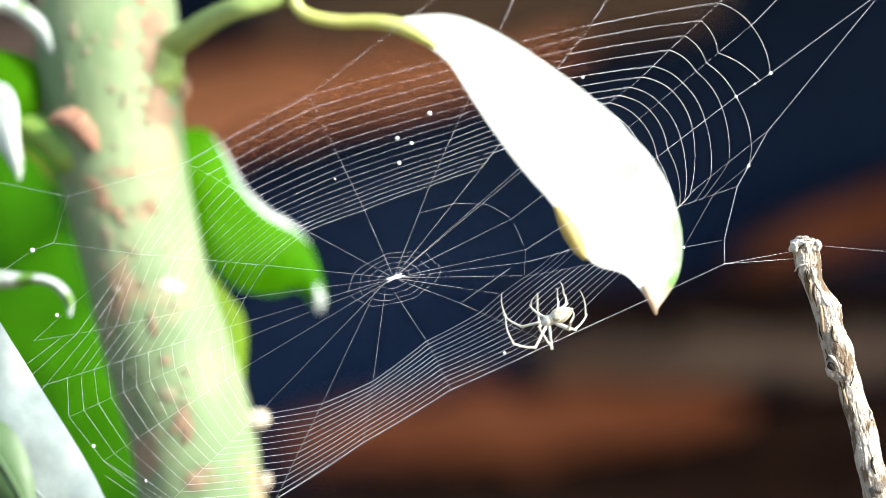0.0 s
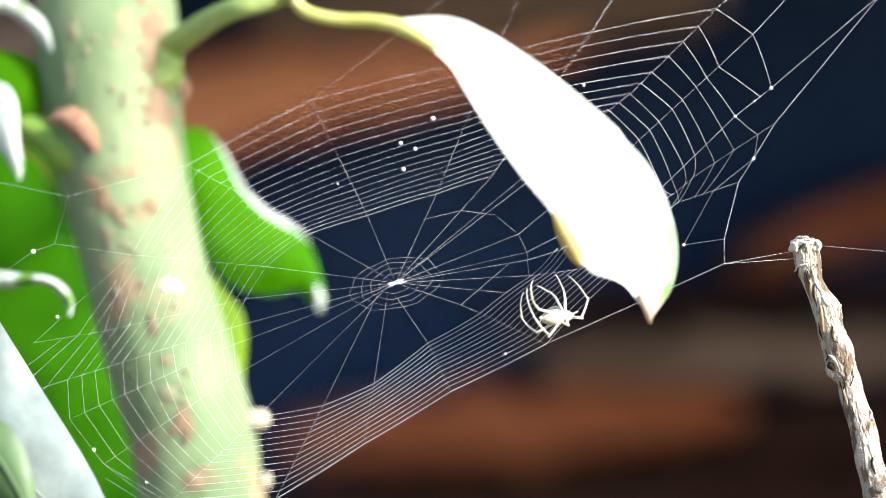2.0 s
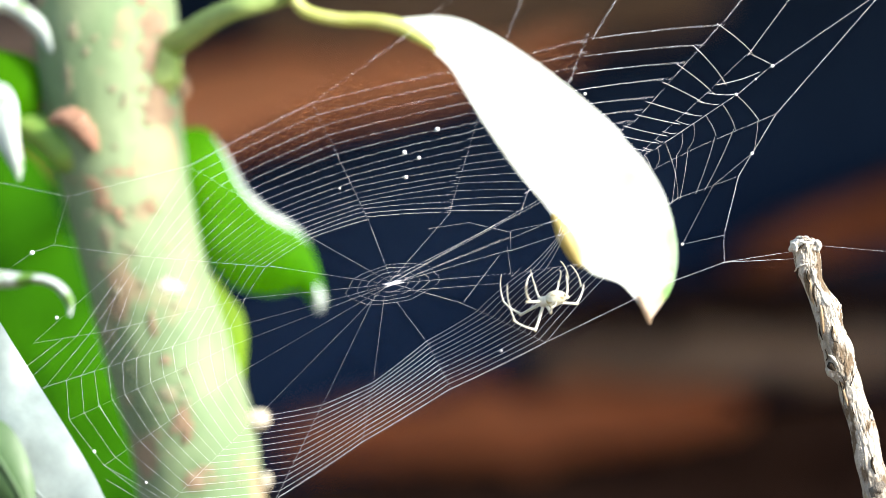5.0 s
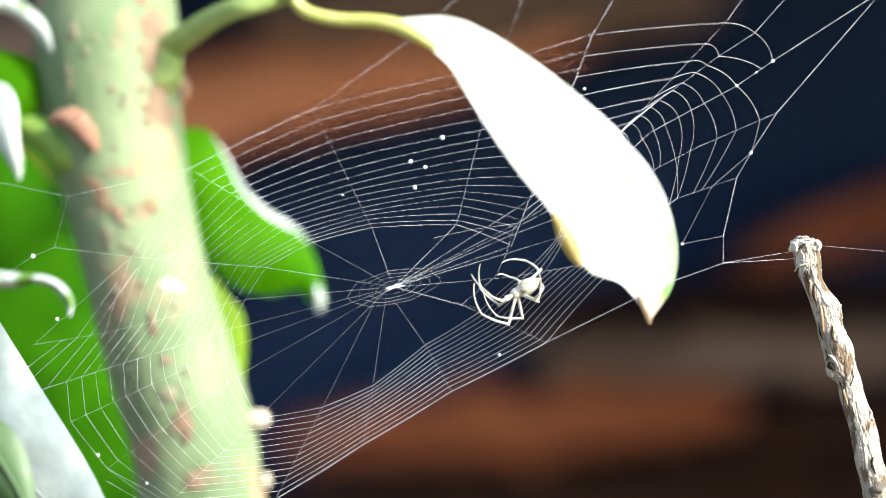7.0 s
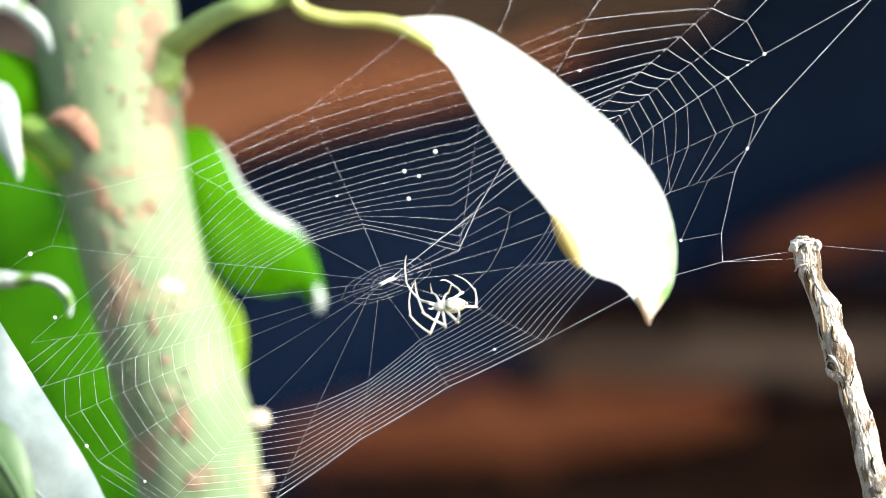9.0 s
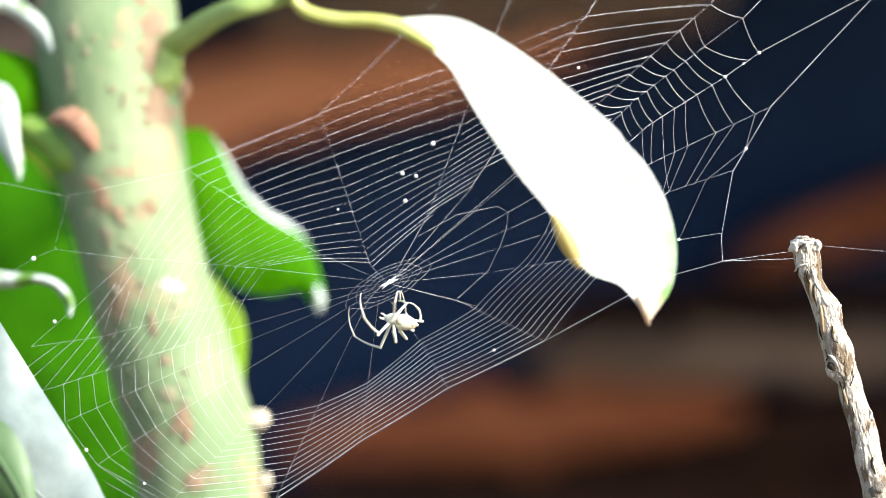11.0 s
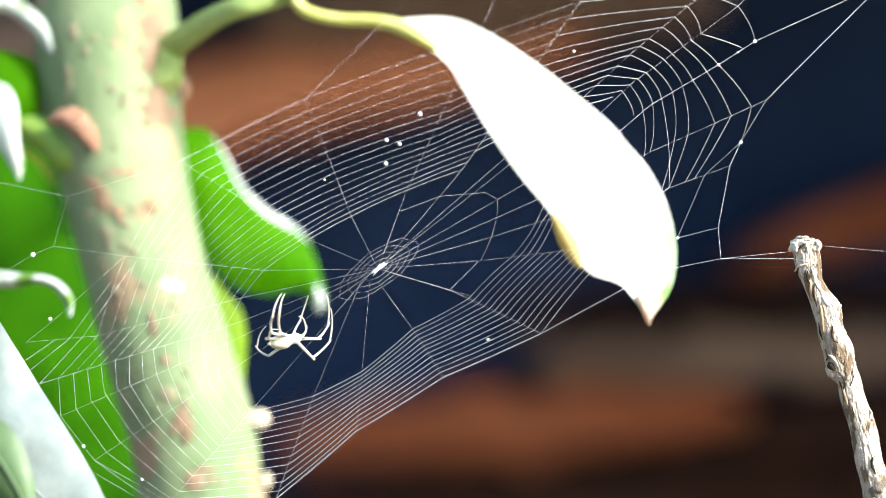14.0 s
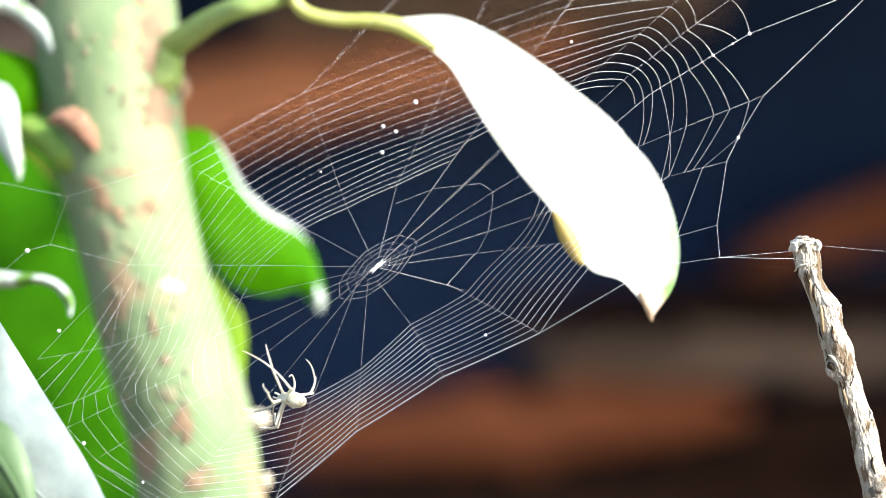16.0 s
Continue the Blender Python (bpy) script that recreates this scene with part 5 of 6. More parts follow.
def orb_web():
    web = thing("spider_web", "white orb web of fine spiral silk between stem and twig", "spider web")
    rng = random.Random(11)
    h = tuple(HUB)
    wide = {9: 0.40, 10: 0.45, 11: 0.40, 12: 0.3}

    def crossings(i, turns):
        """Where the sticky spiral's turns cross radius i, from the inmost out."""
        (ax, ay), (bx, by) = RADII[i]
        out = []
        for k in range(turns):
            s = k / (turns - 1)
            w = wide.get(i, 0.1)
            f = (1 - w) * s + w * s ** 2.5 + 0.006 * math.sin(k * 5.1 + i * 2.3)
            f = min(1, max(0, f))
            out.append((ax + (bx - ax) * f, ay + (by - ay) * f))
            if i in (0, 1, 12, 19) and 0 < f < 1:
                HELD[out[-1]] = ((ax, ay), (bx, by), f)
        return out

    roots = {0: (-15.7, -13.5), 1: (-18.4, -13.2), 2: (-21.3, -12.8), 3: (-17.2, -9.5)}
    knees = {14: (22.1, 9.7), 15: (26.3, -0.2), 16: (26.1, -4.3), 17: (25.9, -8.5), 19: (5.6, -17.3)}
    for i, (a, b) in enumerate(RADII):
        if i in knees:
            strand("radial_thread", h, knees[i], web, 0.000022)
            strand("radial_thread", knees[i], a, web, 0.000022)
        else:
            strand("radial_thread", roots.get(i, h), a, web, 0.000022)
        if i == 18:
            continue
        if i in BENT:
            for p, q in zip(BENT[i], BENT[i][1:]):
                strand("radial_thread", p, q, web, 0.000038 if i == 15 else 0.000024)
        else:
            strand("radial_thread", a, b, web, 0.000020 if 3 <= i <= 11 else 0.000030)
    strand("radial_thread", h, (25.9, 25.6), web, 0.000022)
    # the lower sector beside the leaf: the spiral runs from radius 19 over 17 and turns up to 16 and 15
    far, low, rim, crook, brow = (65.0, -2.0), RADII[17][0], BENT[17][1], BENT[16][0], BENT[16][1]
    over, under, above = [], [], []
    for k in range(14):
        q = (low[0] + 2.6 * k, low[1] + 0.31 * k)
        if k:
            HELD[q] = (low, rim, k / 7.8) if k < 8 else (rim, far, (k - 7.8) / 6)
        over.append(q if k else low)
        under.append(crossings(19, TURNS)[k])
    for k in range(4):
        q = (crook[0] + 2.7 * k, crook[1] + 0.8 * k)
        if k:
            HELD[q] = (crook, brow, k / 3.2)
        above.append(q if k else crook)
    for k, (a, b) in enumerate(zip(over, under)):
        strand("spiral_thread", a, b, web, 0.000046 if k < 2 else 0.000042, -0.02)
    for k, (a, b) in enumerate(zip(above, over)):
        strand("spiral_thread", a, b, web, 0.000034, 0.03)
    upper = (36.2, -1.3)
    for k in (0, 1):
        q = (upper[0] + 0.3 + 2.9 * k, upper[1] + 0.4 - 1.0 * k)
        HELD[q] = (upper, (43.7, 0.7), 0.02 + 0.5 * k)
        strand("spiral_thread", above[k], q, web, 0.000034)
    for i in range(len(RADII)):
        if i in (17, 18):
            continue
        if 13 <= i <= 16:
            for k, (a, b) in enumerate(zip(LAID[i], LAID[i + 1])):
                if (i == 15 and k < 2) or (i == 16 and k < 2):
                    continue
                strand("spiral_thread", a, b, web, 0.000058 if i < 15 else 0.000048, {13: 0.06, 14: 0.06, 15: 0.055, 16: 0.02}[i], loose=True)
            continue
        turns = FINE_TURNS if 8 <= i <= 11 else TURNS
        bow = 0 if 4 <= i <= 6 else 0.01
        laid = list(zip(crossings(i, turns), crossings((i + 1) % len(RADII), turns)))
        if i == 12:
            laid = list(zip(crossings(12, 14)[::-1], LAID[13]))
        for k, (a, b) in enumerate(laid):
            r = 0.000018 if i == 6 else 0.000014 if i == 7 else 0.000024 if 3 <= i <= 5 else 0.000053 if i < 2 else 0.000040 if i >= 17 or i < 3 else 0.000044
            if 8 <= i <= 11:
                r = (0.000031 if k < 2 else 0.000022 if k < 11 else 0.000027) * (0.5 if i == 8 else 1)
            strand("spiral_thread", a, b, web, r, bow)
    lines = (
        ((-53.3, -79.7), (-25.4, -61.7), (2.5, -45.0), (34.4, -30.1), (71.3, -13.3), (89.8, -4.7), (111.8, -0.7)),
        ((89.8, -4.7), (111.8, -3.1)), ((89.8, -4.7), (89.6, 2.9), (93.8, 20.0), (97.4, 26.5), (103.5, 37.6), (141.5, 83.9)),
        ((89.6, 2.9), (76.7, 0.5)), ((119.9, 1.1), (146.9, -1.3)), ((104.4, 56.0), (141.5, 83.3)), ((98.3, 71.3), (110.9, 83.9)), ((88.4, 78.8), (97.4, 87.5)), ((97.4, 26.5), (86.0, 17.3), (76.7, 0.5)),
        ((47.0, 71.3), (55.1, 83.9)), ((-99.7, -1.3), (-124.0, 2.0)), ((15.1, 63.5), (24.5, 83.9)), ((-42.7, 48.8), (-16.9, 68.9), (2.9, 83.9)), ((-42.7, 48.8), (-81.7, 27.7), (-119.5, 16.7), (-135.7, 20.0), (-144.7, 21.8)),
        ((-119.5, 16.7), (-124.0, 2.0), (-130.9, -0.4), (-142.9, -8.8)), ((-108.0, -25.5), (-130.5, -29.3)), ((-99.7, -1.3), (-122.6, -22.1), (-130.5, -29.3)), ((-120.1, -41.2), (-130.5, -44.5)), ((-108.2, -67.5), (-94.9, -76.1), (-84.0, -83.0)),
        ((-108.0, -72.0), (-97.6, -79.0)), ((-130.5, -48.0), (-112.3, -26.2), (-97.9, -5.0)), ((-132.5, -41.5), (-116.6, -27.0), (-104.0, -9.0)), ((-135.0, -38.5), (-121.0, -27.7)))
    for line in lines:
        for a, b in zip(line, line[1:]):
            strand("frame_thread", a, b, web, 0.000022 if max(a[0], b[0]) < -75 or min(a[0], b[0]) > 115 else 0.000022 if min(a[1], b[1]) > 25 and max(a[0], b[0]) < 30 else 0.000038)
    turn = ((-7.9, 11.3), (4.0, 14.6), (14.2, 14.2), (22.1, 9.7), (26.3, -0.2), (26.1, -4.3), (25.9, -8.5))
    for a, b in zip(turn, turn[1:]):
        strand("guide_thread", a, b, web, 0.000024)
    strand("guide_thread", (5.6, -17.3), (21.4, -6.1), web, 0.000024)
    # hub: rings of silk round a dense white knot
    bm = bmesh.new()
    lean = radians(17)
    for ring, (ra, rb) in enumerate(((5, 3), (8, 4.7), (11, 6.3), (14.3, 7.6))):
        p = []
        for k in range(21):
            a = 2 * math.pi * k / 20
            s = 1 + 0.04 * math.sin(k * 2.3 + ring) + 0.08 * k / 20
            u, v = ra * s * math.cos(a), rb * s * math.sin(a)
            p.append(Vector((u * math.cos(lean) - v * math.sin(lean), 0, u * math.sin(lean) + v * math.cos(lean))))
        for a, b in zip(p, p[1:]):
            tube(bm, [a * 0.001, b * 0.001], [0.000021] * 2, 4, cap=False)
    ring = part("hub_spiral", bm, SILK, web)
    bm = bmesh.new()
    for k in range(9):
        a = rng.uniform(0, 6.28)
        s = rng.uniform(1.0, 3.6)
        e = Vector((s * math.cos(a), 0, s * 0.45 * math.sin(a) + s * math.cos(a) * 0.25)) * 0.001
        tube(bm, [Vector((0, 0, 0)), e * 0.5, e], [0.00045, 0.0003, 0.0001], 6)
    knot = part("hub_knot", bm, SILK, web, "dense white tuft of silk")
    swing = np.interp(TIMES, (0, 4, 7, 9, 11.5, 12.5, 14.5, 16), (0, -6, -4, 4, 12, 13, 22, 22))
    tip = np.interp(TIMES, (0, 2.5, 4, 6.5, 9, 11.5, 12.5, 14.5, 16), (0, 0, 25, 48, 48, 52, 45, 45, 42))
    for ob, k in ((ring, 1.0), (knot, 0.3)):
        THREADS.append((ob, [(t, Matrix.Translation(p) @ pose(0, 0, 0, 0, -float(a), 0) @ Matrix.Rotation(radians(float(b) * k), 4, (math.cos(lean), 0, math.sin(lean))))
                             for t, p, a, b in zip(TIMES, drift(h), swing, tip)]))
    for q, r in (((-4.3, 43.2), 5), ((-14.6, 35.3), 4.5), ((-10.1, 33.7), 4), ((-14.0, 27.4), 4.5), ((-34.4, 22.3), 2.2), ((104.4, 56.0), 4), ((99.4, 52.4), 2.6), ((93.4, 48.6), 3.6),
                 ((97.4, 26.5), 3.8), ((76.7, 0.5), 3.4), ((44.5, 54.7), 3.4), ((19.6, -33.1), 3.6), ((-111.4, -62.8), 4), ((-123.1, -21.1), 4), ((-130.9, -0.4), 5), ((-94.7, -74.0), 3)):
        bm = bmesh.new()
        ball(bm, (0, 0, 0), (r * 0.155e-3,) * 3, None, 2)
        ob = part("silk_bead", bm, DEW, web)
        THREADS.append((ob, [(t, Matrix.Translation(p)) for t, p in zip(TIMES, drift(q))]))
    return web


# ---- the spider ----
STANCES = []


def stance(t, chest, belly, *legs):
    """Where the spider's chest and belly are at t, and for each leg its knee, its ankle and its claw."""
    STANCES.append((t, chest, belly, legs))


stance(0.0, (33.8, -22.7), (38.5, -20.5),
       ((25.4, -24.7), (20.0, -21.4), (18.9, -14.2)), ((29.5, -31.3), (22.7, -30.1), (20.3, -21.4)), ((34.6, -31.1), (31.0, -25.6), (30.1, -14.2)), ((30.2, -20.5), (28.1, -18.2), (29.2, -16.0)),
       ((36.4, -19.3), (36.4, -16.0), (36.0, -13.1)), ((41.8, -25.7), (45.4, -21.4), (43.6, -13.5)), ((39.1, -17.8), (38.5, -14.6), (37.3, -11.0)), ((39.6, -25.4), (40.5, -23.6), (40.7, -20.0)))
stance(0.5, (34.4, -22.7), (38.9, -21.4),
       ((25.4, -24.3), (20.3, -21.4), (19.4, -14.9)), ((29.5, -31.0), (22.7, -29.9), (19.6, -23.2)), ((34.2, -31.1), (30.8, -26.8), (29.2, -16.0)), ((31.7, -20.7), (28.8, -18.7), (29.2, -15.1)),
       ((37.1, -17.5), (36.9, -13.3), (35.3, -12.1)), ((42.3, -26.3), (46.1, -22.3), (43.4, -14.2)), ((39.2, -17.8), (38.3, -15.1), (37.4, -12.4)), ((39.8, -25.9), (41.2, -23.2), (41.0, -20.5)))
stance(1.0, (33.5, -21.4), (38.5, -20.2),
       ((24.5, -22.9), (19.6, -20.7), (18.9, -13.9)), ((28.6, -30.4), (21.8, -29.3), (19.4, -21.4)), ((33.1, -30.8), (29.9, -26.8), (28.1, -17.8)), ((30.8, -19.8), (28.1, -17.5), (28.4, -15.5)),
       ((36.4, -16.9), (36.2, -13.3), (35.1, -10.3)), ((41.4, -25.7), (45.2, -21.4), (42.8, -14.2)), ((38.2, -16.9), (37.4, -14.2), (37.3, -12.4)), ((38.9, -26.5), (40.3, -23.2), (40.3, -20.2)))
stance(1.5, (35.8, -22.3), (40.7, -20.5),
       ((26.3, -23.9), (20.9, -22.0), (20.2, -16.0)), ((29.5, -30.8), (21.4, -28.6), (18.5, -18.7)), ((30.2, -27.2), (23.6, -21.8), (21.2, -11.2)), ((31.7, -20.9), (29.2, -18.4), (29.7, -16.6)),
       ((38.9, -16.0), (36.7, -11.7), (33.5, -12.1)), ((43.2, -26.1), (46.8, -22.5), (44.5, -16.0)), ((35.6, -20.0), (33.5, -15.1), (31.0, -9.7)), ((41.0, -24.7), (42.1, -22.3), (41.6, -18.7)))
stance(2.0, (38.9, -21.4), (34.4, -21.8),
       ((29.9, -26.5), (25.4, -22.0), (25.6, -14.2)), ((34.0, -27.5), (29.0, -21.4), (27.0, -13.3)), ((30.8, -19.3), (28.6, -15.7), (28.8, -10.6)), ((36.2, -18.7), (33.5, -19.6), (30.8, -24.1)),
       ((38.9, -16.0), (38.2, -12.8), (36.0, -8.8)), ((43.9, -22.0), (46.1, -16.0), (40.1, -8.8)), ((36.2, -16.0), (33.5, -13.7), (30.4, -12.1)), ((39.8, -24.1), (38.0, -23.2), (36.2, -25.0)))
stance(2.5, (37.1, -21.1), (40.7, -20.0),
       ((29.5, -25.0), (23.9, -21.1), (23.4, -12.4)), ((34.0, -29.9), (28.1, -26.8), (25.9, -15.1)), ((32.0, -20.0), (31.0, -17.5), (33.1, -13.3)), ((35.3, -19.6), (34.4, -16.0), (32.8, -10.6)),
       ((40.3, -18.7), (41.4, -15.1), (41.9, -12.4)), ((47.0, -21.8), (48.6, -16.4), (45.2, -9.7)), ((44.3, -20.5), (44.6, -14.2), (42.3, -7.9)), ((38.5, -24.7), (38.9, -23.2), (39.4, -21.4)))
stance(3.0, (36.2, -17.8), (41.0, -16.0),
       ((29.2, -21.4), (23.2, -18.7), (23.0, -11.2)), ((32.9, -27.4), (24.5, -24.7), (22.0, -15.1)), ((37.1, -26.5), (30.8, -21.4), (29.5, -10.6)), ((33.1, -16.4), (31.7, -13.7), (33.1, -11.5)),
       ((36.2, -15.7), (33.1, -11.5), (29.7, -6.7)), ((46.1, -19.3), (49.3, -15.1), (47.3, -8.5)), ((42.5, -12.4), (44.3, -9.7), (39.8, -7.4)), ((41.9, -12.8), (40.7, -8.8), (39.6, -6.1)))
stance(3.5, (38.0, -18.2), (34.9, -20.0),
       ((28.4, -18.4), (25.9, -13.9), (27.5, -6.1)), ((32.9, -22.9), (29.0, -19.6), (29.9, -12.4)), ((33.1, -18.7), (30.4, -18.7), (30.1, -12.4)), ((34.9, -16.9), (33.5, -14.2), (32.0, -11.5)),
       ((38.7, -16.0), (38.5, -12.4), (35.8, -8.8)), ((45.0, -23.9), (49.0, -16.6), (42.5, -7.0)), ((45.4, -18.7), (45.5, -12.1), (38.0, -10.3)), ((42.8, -17.8), (44.3, -13.3), (45.0, -9.7)))
stance(4.0, (34.4, -15.1), (39.8, -13.3),
       ((28.4, -19.6), (21.8, -16.9), (19.6, -8.8)), ((33.5, -24.5), (25.4, -23.6), (20.9, -14.2)), ((32.6, -20.5), (27.2, -12.4), (26.3, -5.2)), ((32.0, -13.7), (29.3, -11.5), (29.3, -8.8)),
       ((38.9, -9.7), (39.2, -7.0), (38.3, -2.5)), ((45.0, -15.3), (47.3, -10.6), (46.1, -5.2)), ((41.0, -10.6), (40.0, -7.9), (38.9, -6.1)), ((38.9, -16.9), (40.7, -15.1), (42.1, -11.5)))
stance(4.6, (33.5, -16.0), (38.9, -14.2),
       ((27.5, -20.5), (20.9, -17.8), (18.7, -9.7)), ((32.6, -25.4), (24.5, -24.5), (20.0, -15.1)), ((31.7, -21.4), (26.3, -13.3), (25.4, -6.1)), ((31.1, -14.6), (28.4, -12.4), (28.4, -9.7)),
       ((38.0, -10.6), (38.3, -7.9), (37.4, -3.4)), ((44.1, -16.2), (46.4, -11.5), (45.2, -6.1)), ((40.1, -11.5), (39.1, -8.8), (38.0, -7.0)), ((38.0, -17.8), (39.8, -16.0), (41.2, -12.4)))
stance(5.1, (32.0, -16.9), (35.6, -15.8),
       ((24.5, -20.9), (18.9, -16.9), (18.4, -8.3)), ((29.0, -25.7), (23.0, -22.7), (20.9, -11.0)), ((27.0, -15.8), (25.9, -13.3), (28.1, -9.2)), ((30.2, -15.5), (29.3, -11.9), (27.7, -6.5)),
       ((35.3, -14.6), (36.4, -11.0), (36.9, -8.3)), ((41.9, -17.6), (43.6, -12.2), (40.1, -5.6)), ((39.2, -16.4), (39.6, -10.1), (37.3, -3.8)), ((33.5, -20.5), (33.8, -19.1), (34.4, -17.3)))
stance(5.8, (28.6, -18.4), (32.9, -17.3),
       ((23.6, -22.3), (18.5, -18.4), (17.3, -11.0)), ((25.9, -22.9), (22.7, -19.6), (23.6, -11.5)), ((25.4, -21.4), (23.0, -16.9), (23.4, -12.4)), ((30.8, -14.2), (31.1, -11.5), (29.3, -9.4)),
       ((34.0, -14.2), (32.6, -8.8), (32.2, -1.6)), ((38.9, -18.7), (38.0, -13.3), (37.1, -10.6)), ((35.8, -23.2), (37.1, -19.6), (33.5, -10.6)), ((37.1, -16.9), (36.2, -12.4), (32.9, -7.0)))
stance(6.5, (22.3, -20.2), (26.6, -19.1),
       ((17.3, -24.1), (12.2, -20.2), (11.0, -12.8)), ((19.6, -24.7), (16.4, -21.4), (17.3, -13.3)), ((19.1, -23.2), (16.7, -18.7), (17.1, -14.2)), ((24.5, -16.0), (24.8, -13.3), (23.0, -11.2)),
       ((27.7, -16.0), (26.3, -10.6), (25.9, -3.4)), ((32.6, -20.5), (31.7, -15.1), (30.8, -12.4)), ((29.5, -25.0), (30.8, -21.4), (27.2, -12.4)), ((30.8, -18.7), (29.9, -14.2), (26.6, -8.8)))
stance(7.0, (23.6, -13.9), (28.1, -11.2),
       ((18.2, -17.8), (12.2, -12.8), (11.9, -5.2)), ((19.1, -16.4), (14.6, -14.2), (9.7, -8.8)), ((20.9, -23.9), (12.4, -20.7), (10.1, -11.5)), ((25.4, -22.0), (17.3, -21.4), (12.8, -13.3)),
       ((24.5, -10.6), (21.8, -9.2), (18.0, -8.5)), ((30.8, -7.0), (26.3, -3.8), (19.4, -4.3)), ((29.9, -16.6), (31.1, -12.4), (29.9, -7.0)), ((29.0, -16.0), (30.8, -14.2), (31.1, -11.5)))
stance(7.5, (10.1, -19.3), (15.8, -17.5),
       ((3.8, -24.7), (-2.0, -16.9), (1.6, -7.6)), ((6.8, -25.6), (0.5, -19.3), (2.3, -9.7)), ((7.4, -20.5), (5.4, -16.9), (6.8, -8.8)), ((11.0, -16.0), (9.0, -15.1), (9.0, -11.5)),
       ((12.8, -16.9), (13.0, -13.3), (12.8, -10.6)), ((16.4, -17.8), (15.8, -12.4), (11.0, -10.1)), ((21.8, -19.6), (23.9, -16.0), (25.4, -10.6)), ((18.2, -16.0), (15.8, -12.4), (13.7, -11.2)))
stance(8.0, (4.3, -15.1), (10.4, -16.0),
       ((-1.1, -17.5), (-4.7, -11.5), (-3.4, -2.5)), ((2.3, -24.5), (-7.0, -21.4), (-6.5, -11.2)), ((2.9, -22.3), (0.5, -16.0), (3.4, -8.8)), ((1.1, -16.0), (3.4, -9.7), (6.5, -6.7)),
       ((5.0, -14.2), (5.6, -11.5), (6.1, -8.8)), ((6.1, -20.5), (5.6, -17.8), (5.0, -14.2)), ((7.0, -14.2), (6.8, -11.5), (6.3, -8.8)), ((11.9, -13.3), (11.5, -11.5), (10.4, -8.5)))
stance(8.5, (1.1, -17.5), (5.2, -16.4),
       ((-6.1, -21.4), (-10.1, -15.1), (-9.2, -8.8)), ((-3.1, -26.5), (-8.8, -20.2), (-6.1, -10.6)), ((5.0, -26.8), (0.2, -25.0), (-3.4, -14.2)), ((-0.7, -16.9), (-3.4, -14.2), (-6.1, -10.6)),
       ((2.9, -13.3), (2.0, -12.8), (0.2, -12.1)), ((9.2, -11.9), (5.6, -7.9), (-1.6, -8.1)), ((7.4, -13.3), (5.0, -13.3), (1.1, -16.0)), ((3.8, -20.5), (5.6, -18.7), (6.5, -16.0)))
stance(9.0, (-0.4, -18.2), (4.3, -17.8),
       ((-7.0, -16.4), (-11.5, -10.6), (-11.7, -2.5)), ((-4.0, -26.8), (-10.3, -21.4), (-9.4, -11.5)), ((0.7, -24.3), (-6.1, -20.5), (-8.8, -10.6)), ((-1.6, -16.0), (-3.4, -14.2), (-3.8, -11.5)),
       ((0.2, -16.0), (1.6, -14.2), (2.3, -12.1)), ((5.6, -14.2), (3.8, -12.1), (-0.2, -10.3)), ((10.4, -18.4), (10.1, -13.3), (4.3, -8.8)), ((4.3, -22.9), (5.0, -21.4), (2.9, -18.7)))
stance(9.6, (-4.0, -19.1), (0.7, -18.7),
       ((-10.6, -17.3), (-15.1, -11.5), (-15.3, -3.4)), ((-7.6, -27.7), (-13.9, -22.3), (-13.0, -12.4)), ((-2.9, -25.2), (-9.7, -21.4), (-12.4, -11.5)), ((-5.2, -16.9), (-7.0, -15.1), (-7.4, -12.4)),
       ((-3.4, -16.9), (-2.0, -15.1), (-1.3, -13.0)), ((2.0, -15.1), (0.2, -13.0), (-3.8, -11.2)), ((6.8, -19.3), (6.5, -14.2), (0.7, -9.7)), ((0.7, -23.8), (1.4, -22.3), (-0.7, -19.6)))
stance(10.2, (-8.8, -20.5), (-4.7, -19.4),
       ((-16.0, -24.5), (-20.0, -18.2), (-19.1, -11.9)), ((-13.0, -29.5), (-18.7, -23.2), (-16.0, -13.7)), ((-4.9, -29.9), (-9.7, -28.1), (-13.3, -17.3)), ((-10.6, -20.0), (-13.3, -17.3), (-16.0, -13.7)),
       ((-7.0, -16.4), (-7.9, -15.8), (-9.7, -15.1)), ((-0.7, -14.9), (-4.3, -11.0), (-11.5, -11.2)), ((-2.5, -16.4), (-4.9, -16.4), (-8.8, -19.1)), ((-6.1, -23.6), (-4.3, -21.8), (-3.4, -19.1)))
stance(10.9, (-15.7, -22.3), (-11.2, -23.4),
       ((-19.6, -31.3), (-27.7, -27.7), (-29.5, -19.3)), ((-20.0, -26.8), (-24.5, -22.0), (-25.6, -14.8)), ((-15.5, -22.0), (-15.1, -17.5), (-14.2, -13.9)), ((-11.5, -28.3), (-13.3, -26.5), (-14.2, -23.8)),
       ((-11.5, -17.5), (-13.3, -16.6), (-13.9, -13.9)), ((-7.0, -22.9), (-7.4, -19.3), (-11.5, -17.5)), ((-9.7, -25.6), (-11.5, -20.2), (-13.0, -13.9)), ((-14.8, -28.8), (-15.5, -26.5), (-15.5, -23.8)))
